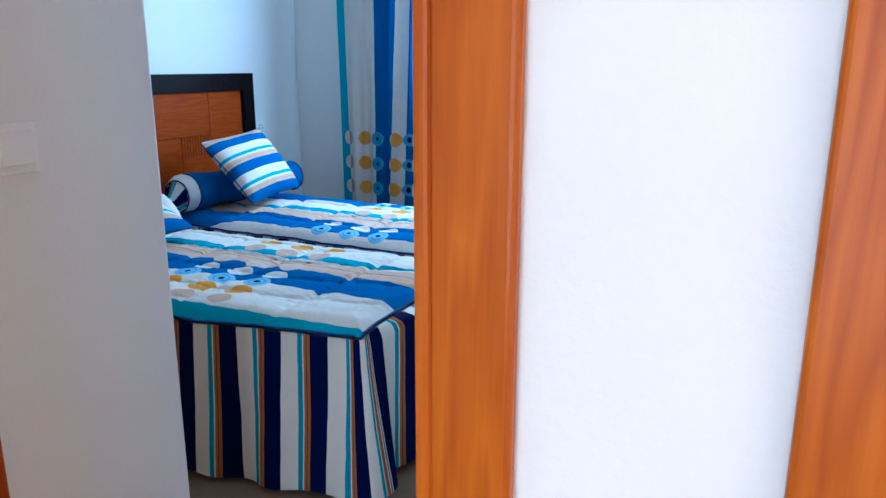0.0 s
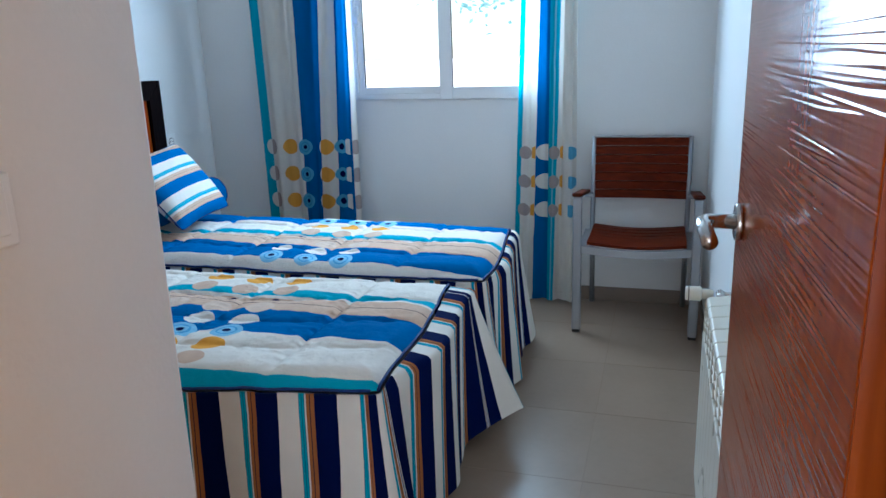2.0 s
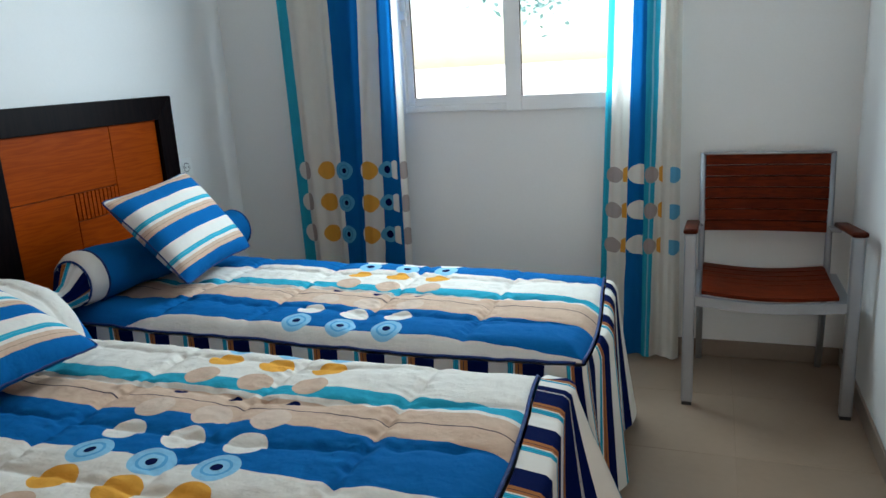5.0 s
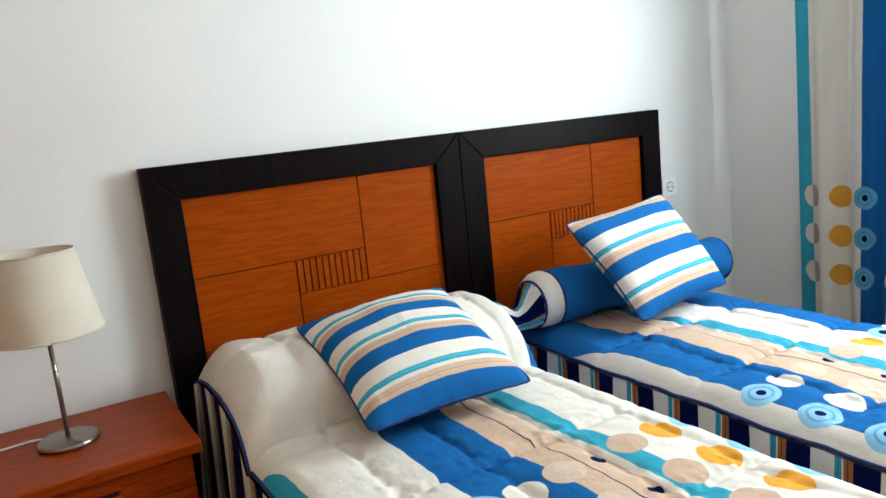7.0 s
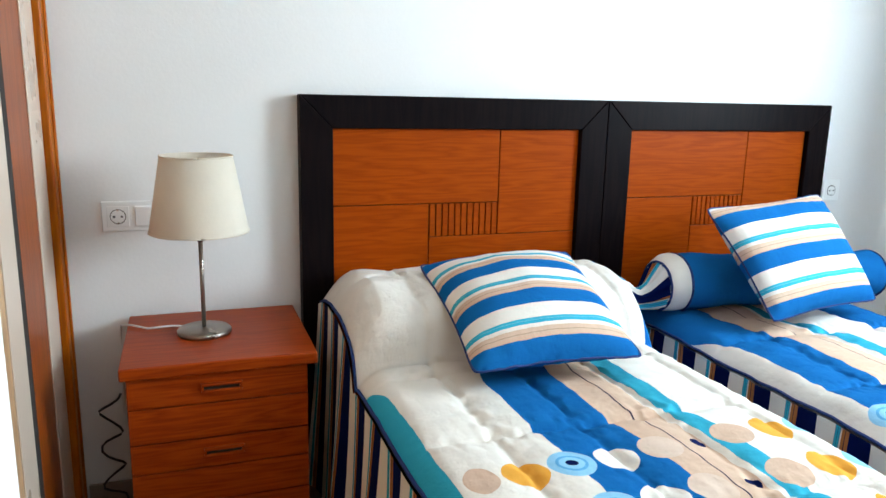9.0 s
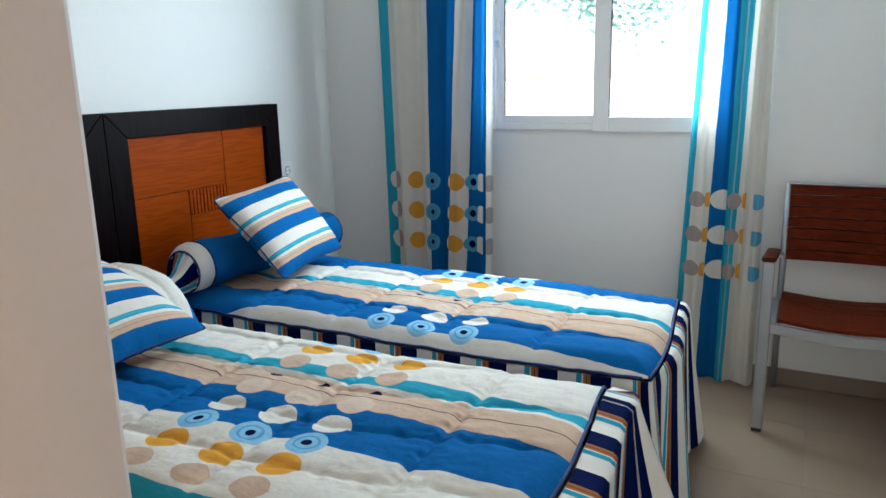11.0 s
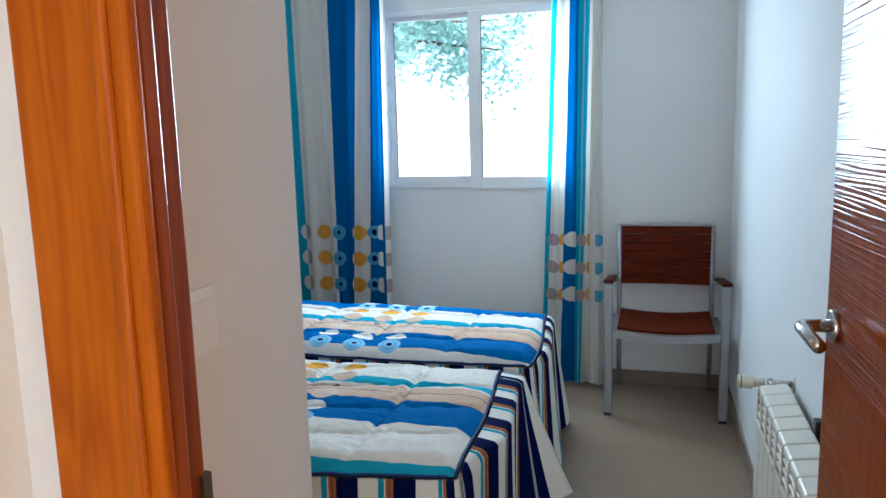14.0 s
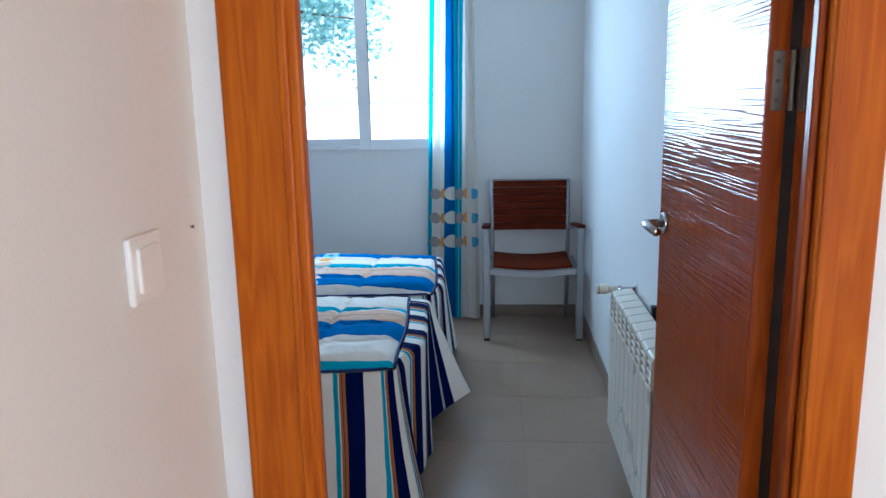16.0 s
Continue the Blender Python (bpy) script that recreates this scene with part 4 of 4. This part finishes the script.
wall_plate("wall_socket", (XW, 4.125, 0.87), (0, 1, 0), (1, 0, 0), 1, "white wall socket beside the headboard", True)


def wall_nail():
    base = thing("nail", (HALL_X, 1.095, 1.154), "small dark nail in the warm hallway wall", "nail")
    part("shank", rod((HALL_X - 0.004, 1.095, 1.154), (HALL_X + 0.004, 1.095, 1.155), 0.001, sides=8), HINGE, base)
    part("nail_head", rod((HALL_X + 0.004, 1.095, 1.155), (HALL_X + 0.005, 1.095, 1.155), 0.0026, sides=12), HINGE, base)


wall_nail()


# ---- armchair ----
def armchair():
    base = thing("armchair", (-0.72, 4.25, 0), "aluminium armchair with reddish wooden slats in the corner", "chair")
    xl, xr, yf, yb = -0.975, -0.462, 4.03, 4.435
    for x in (xl, xr):
        part("front_leg", joined(box((x - 0.02, yf - 0.015, 0.012), (x + 0.02, yf + 0.015, 0.64), 0.006)), ALU, base)
        part("foot_cap", box((x - 0.017, yf - 0.013, 0), (x + 0.017, yf + 0.013, 0.012)), BLACK, base)
        arm = joined(box((x - 0.024, yf - 0.025, 0.64), (x + 0.024, yb - 0.05, 0.658), 0.007, 3))
        for v in arm.verts:
            w = min(1.0, max(0.0, (v.co.y - yf) / (yb - yf)))
            v.co.z += 0.012 * math.sin(math.pi * min(1.0, w * 1.6)) - 0.055 * w
        part("armrest", arm, ARM_WOOD, base, "dark reddish wooden armrest", True)
        inner = x + (0.032 if x < -0.7 else -0.032)
        leg = tube([(inner, yb + 0.045, 0.0), (inner, yb + 0.01, 0.25), (inner, yb - 0.01, 0.42), (inner, yb, 0.6), (inner, yb + 0.03, 0.86)], 0.0125, 10)
        part("rear_leg", leg, ALU, base, "bent aluminium rear leg and back post", True)
        part("side_rail", box((min(x, inner) - 0.004, yf, 0.375), (max(x, inner) + 0.004, yb - 0.005, 0.4), 0.004), ALU, base)
        part("arm_bracket", box((min(x, inner) - 0.004, yb - 0.06, 0.572), (max(x, inner) + 0.004, yb + 0.008, 0.588), 0.003), ALU, base)
    n, line = 13, []
    for k in range(n):
        u = k / (n - 1)
        line.append((xl + (xr - xl) * u, yf + 0.003, 0.4 - 0.02 * math.sin(math.pi * u)))
    rail = bmesh.new()
    rings = [[rail.verts.new((p[0], p[1] + dy, p[2] + dz)) for dy, dz in ((-0.012, -0.017), (0.012, -0.017), (0.012, 0.017), (-0.012, 0.017))] for p in line]
    for r0, r1 in zip(rings, rings[1:]):
        for k in range(4):
            rail.faces.new((r0[k], r0[(k + 1) % 4], r1[(k + 1) % 4], r1[k]))
    rail.faces.new(rings[0][::-1])
    rail.faces.new(rings[-1])
    bmesh.ops.recalc_face_normals(rail, faces=rail.faces)
    part("front_rail", rail, ALU, base, "curved aluminium front rail")
    part("back_rail", box((xl + 0.032, yb - 0.012, 0.378), (xr - 0.032, yb + 0.008, 0.398), 0.004), ALU, base)

    def slat(y0, y1, z, dip, upright):
        bm, rows = bmesh.new(), []
        for k in range(9):
            u = k / 8
            x = xl + 0.04 + (xr - xl - 0.08) * u
            d = dip * math.sin(math.pi * u)
            if upright:
                sect = ((y0 + d, z[0]), (y0 + d + 0.02, z[0]), (y0 + d + 0.022, z[1]), (y0 + d + 0.002, z[1]))
            else:
                sect = ((y0, z - d), (y1, z - d), (y1, z - d + 0.013), (y0, z - d + 0.013))
            rows.append([bm.verts.new((x, a, b)) for a, b in sect])
        for r0, r1 in zip(rows, rows[1:]):
            for k in range(4):
                bm.faces.new((r0[k], r0[(k + 1) % 4], r1[(k + 1) % 4], r1[k]))
        bm.faces.new(rows[0][::-1])
        bm.faces.new(rows[-1])
        bmesh.ops.recalc_face_normals(bm, faces=bm.faces)
        return bm

    for k in range(7):
        y = yf + 0.024 + k * 0.056
        part("seat_slat", slat(y, y + 0.051, 0.413 - 0.004 * math.sin(k / 6 * math.pi), 0.016, False), SLAT_WOOD, base)
    for k in range(7):
        z = 0.56 + k * 0.0424
        part("back_slat", slat(yb - 0.01 + 0.0038 * k, 0, (z, z + 0.0383), 0.014, True), SLAT_WOOD, base)
    part("top_bar", box((xl + 0.03, yb + 0.016, 0.853), (xr - 0.03, yb + 0.034, 0.862), 0.003), ALU, base)


armchair()


# ---- radiator ----
def radiator():
    sections, pitch, y1 = 9, 0.08, 2.705
    xf, xb, z0, z1 = -0.503, -0.425, 0.12, 0.645
    base = thing("radiator", (-0.46, y1 - sections * pitch / 2, 0), "white enamelled aluminium sectional radiator on the wall", "radiator")
    for k in range(sections):
        b = y1 - k * pitch
        a = b - pitch + 0.002
        section = part("section", joined(
            box((xf, a + 0.001, z0), (xf + 0.006, b - 0.001, z1 - 0.105), 0.002), box((xf + 0.006, (a + b) / 2 - 0.012, z0 + 0.01), (xb, (a + b) / 2 + 0.012, z1 - 0.03)),
            box((xf + 0.03, a + 0.004, z0 + 0.005), (xb, b - 0.004, z1 - 0.04))), ENAMEL, base)
        cap = box((xf + 0.004, a, z1 - 0.022), (xb, b, z1), 0.006, 3)
        for v in cap.verts:
            v.co.z -= 0.012 * max(0.0, (xf + 0.03 - v.co.x) / 0.026)
        part("cap", cap, ENAMEL, section)
        part("web", box((xf + 0.002, a + 0.002, z1 - 0.107), (xf + 0.03, a + 0.006, z1 - 0.02)), ENAMEL, section)
        part("web", box((xf + 0.002, b - 0.006, z1 - 0.107), (xf + 0.03, b - 0.002, z1 - 0.02)), ENAMEL, section)
        for m in range(3):
            z = z1 - 0.088 + m * 0.022
            fin = box((xf + 0.003, a + 0.006, z), (xf + 0.022, b - 0.006, z + 0.004), 0.001)
            for v in fin.verts:
                v.co.z += 0.25 * (v.co.x - xf)
            part("louvre", fin, ENAMEL, section)
        # dark plate that paints the shade in the openings behind the louvres
        part("inner_shade", box((xf + 0.026, a + 0.006, z1 - 0.107), (xf + 0.0295, b - 0.006, z1 - 0.02)), SLOT_DARK, section)
    yv, zv = y1 + 0.03, z1 - 0.012
    part("valve_body", joined(rod((-0.462, y1 - 0.005, zv), (-0.462, yv + 0.012, zv), 0.011), rod((-0.47, yv, zv), (-0.41, yv, zv), 0.009)), STEEL, base, "small nickel valve body", True)
    head = part("valve_head", joined(rod((-0.55, yv, zv), (-0.51, yv, zv), 0.0185, 0.0195, 24, 0.003), rod((-0.51, yv, zv), (-0.48, yv, zv), 0.014, 0.012, 20)), ENAMEL, base, "white thermostat head", True)
    part("ring", rod((-0.543, yv, zv), (-0.5405, yv, zv), 0.0192, sides=24), SLOT_DARK, head)
    part("rosette", rod((-0.409, yv, zv), (-0.4055, yv, zv), 0.024, sides=24), ENAMEL, base, "white pipe rosette", True)
    part("bracket", box((-0.424, y1 - 0.34, z1 - 0.03), (-0.406, y1 - 0.31, z1 + 0.025), 0.003), BLACK, base, "dark wall bracket")
    part("bracket", box((-0.424, y1 - 0.34, z0 + 0.02), (-0.406, y1 - 0.31, z0 + 0.06), 0.003), BLACK, base)


radiator()


# ---- curtains ----
def curtain(name, us, tops, lows, depth, folds, mat, floor_gap, label):
    """A hanging curtain: us are metres on the cloth, tops and lows the x of those lines high and low."""
    n, rows = 150, 40
    hi_rows, lo_rows = list(zip(us, tops)), list(zip(us, lows))
    base = thing(name, ((tops[0] + tops[-1]) / 2, 4.42, floor_gap), label, "curtain", "window curtains")

    def at(i, j):
        u, h = us[-1] * i / (n - 1), j / (rows - 1)
        z = floor_gap + (TOP - 0.005 - floor_gap) * h
        k = min(1.3, max(-0.35, (z - 0.5) / 1.4))
        x = between(lo_rows, u) * (1 - k) + between(hi_rows, u) * k
        f = math.sin(u / us[-1] * folds * 2 * math.pi + 0.5 * math.sin(z * 1.1)) + 0.35 * math.sin(u / us[-1] * folds * 4.7 * math.pi + 1.0)
        return x, 4.425 + depth * f * (0.8 + 0.25 * (1 - h)), z

    part("drape", sheet(n, rows, at, lambda i, j: (us[-1] * i / (n - 1), at(i, j)[2])), mat, base, "", True)


curtain("curtain", [0, 0.054, 0.27, 0.40, 0.48, 0.59, 0.64], [-2.775, -2.722, -2.50, -2.345, -2.265, -2.196, -2.18], [-2.757, -2.70, -2.507, -2.416, -2.323, -2.212, -2.187], 0.018, 4.0, DRAPE_L, 0.02,
        "white curtain with blue bands and dots, drawn aside above the beds")
curtain("curtain", [0, 0.03, 0.095, 0.145, 0.20, 0.31], [-1.29, -1.262, -1.20, -1.155, -1.10, -1.035], [-1.335, -1.312, -1.237, -1.169, -1.13, -1.026], 0.016, 3.0, DRAPE_R, 0.012,
        "white curtain with blue bands and dots, drawn aside by the armchair")


# ---- outdoors ----
def ground():
    bm = bmesh.new()
    bmesh.ops.create_grid(bm, x_segments=40, y_segments=40, size=600)
    bmesh.ops.translate(bm, verts=bm.verts, vec=(0, 0, -0.25))
    structure("ground", bm, GROUND, "pale sunlit paving outside")


def tree(x, y, height, crown, count, seed):
    rng = random.Random(seed)
    base = thing("tree", (x, y, -0.25), "leafy green tree outside the window", "tree")
    limbs = []
    trunk = [(x, y, -0.25), (x + 0.05, y, 0.7), (x - 0.04, y + 0.06, 1.5), (x, y, 2.3)]
    pieces = [rod(a, b, 0.16 - 0.025 * n, 0.16 - 0.025 * (n + 1), 12) for n, (a, b) in enumerate(zip(trunk, trunk[1:]))]
    for k in range(14):
        a = 2 * math.pi * k / 14 + rng.uniform(-0.2, 0.2)
        reach = crown * rng.uniform(0.55, 0.95)
        tip = (x + reach * math.cos(a), y + reach * math.sin(a), 2.6 + rng.uniform(-0.1, 1.0) * (height - 2.3))
        knee = (x + 0.4 * reach * math.cos(a), y + 0.4 * reach * math.sin(a), 2.5 + 0.5 * (tip[2] - 2.2))
        pieces += [rod((x, y, 2.0), knee, 0.06, 0.035, 8), rod(knee, tip, 0.035, 0.008, 8)]
        limbs += [tuple(knee[i] + (tip[i] - knee[i]) * f for i in range(3)) for f in (0.15, 0.4, 0.6, 0.8, 1.0)]
    part("trunk", joined(*pieces), BARK, base, "", True)
    verts, faces = [], []
    clumps = [(p[0] + rng.gauss(0, 0.25), p[1] + rng.gauss(0, 0.25), p[2] + rng.gauss(0, 0.25)) for p in limbs for _ in range(3)]
    for _ in range(count):
        c = rng.choice(clumps)
        p = Vector((c[0] + rng.gauss(0, 0.17), c[1] + rng.gauss(0, 0.17), c[2] - 0.1 + rng.gauss(0, 0.15)))
        turn = Euler((rng.uniform(-0.9, 0.9), rng.uniform(-0.9, 0.9), rng.uniform(0, 6.3))).to_matrix()
        l, w = rng.uniform(0.08, 0.14), rng.uniform(0.025, 0.045)
        n = len(verts)
        verts += [p + turn @ Vector(q) for q in ((0, 0, 0), (l * 0.5, w, 0.006), (l, 0, -0.008), (l * 0.5, -w, 0.006))]
        faces.append((n, n + 1, n + 2, n + 3))
    me = bpy.data.meshes.new("crown")
    me.from_pydata([v - base.location for v in verts], [], faces)
    me.materials.append(LEAVES)
    ob = new("crown", me)
    ob.parent = base


ground()
tree(-4.95, 10.2, 4.7, 2.9, 13000, 3)


# ---- floor tiles ----
def floor_tiles():
    bed_of = bpy.data.objects["floor"]
    size, gap = 0.45, 0.0016
    mesh = mesh_of("floor_tile", box((gap / 2, gap / 2, -0.002), (size - gap / 2, size - gap / 2, 0.0), 0.0004, 1), TILE)
    for i in range(-6, 6):
        for j in range(-11, 5):
            x, y = -0.815 + i * size, 2.78 + j * size
            if x + size < XW or x > 1.2 or y + size < -1.6 or y > YN:
                continue
            if y + size < 0.8 and x + size < HALL_X:
                continue
            ob = new("floor_tile", mesh)
            ob.location = (x, y, 0)
            ob.parent = bed_of


floor_tiles()
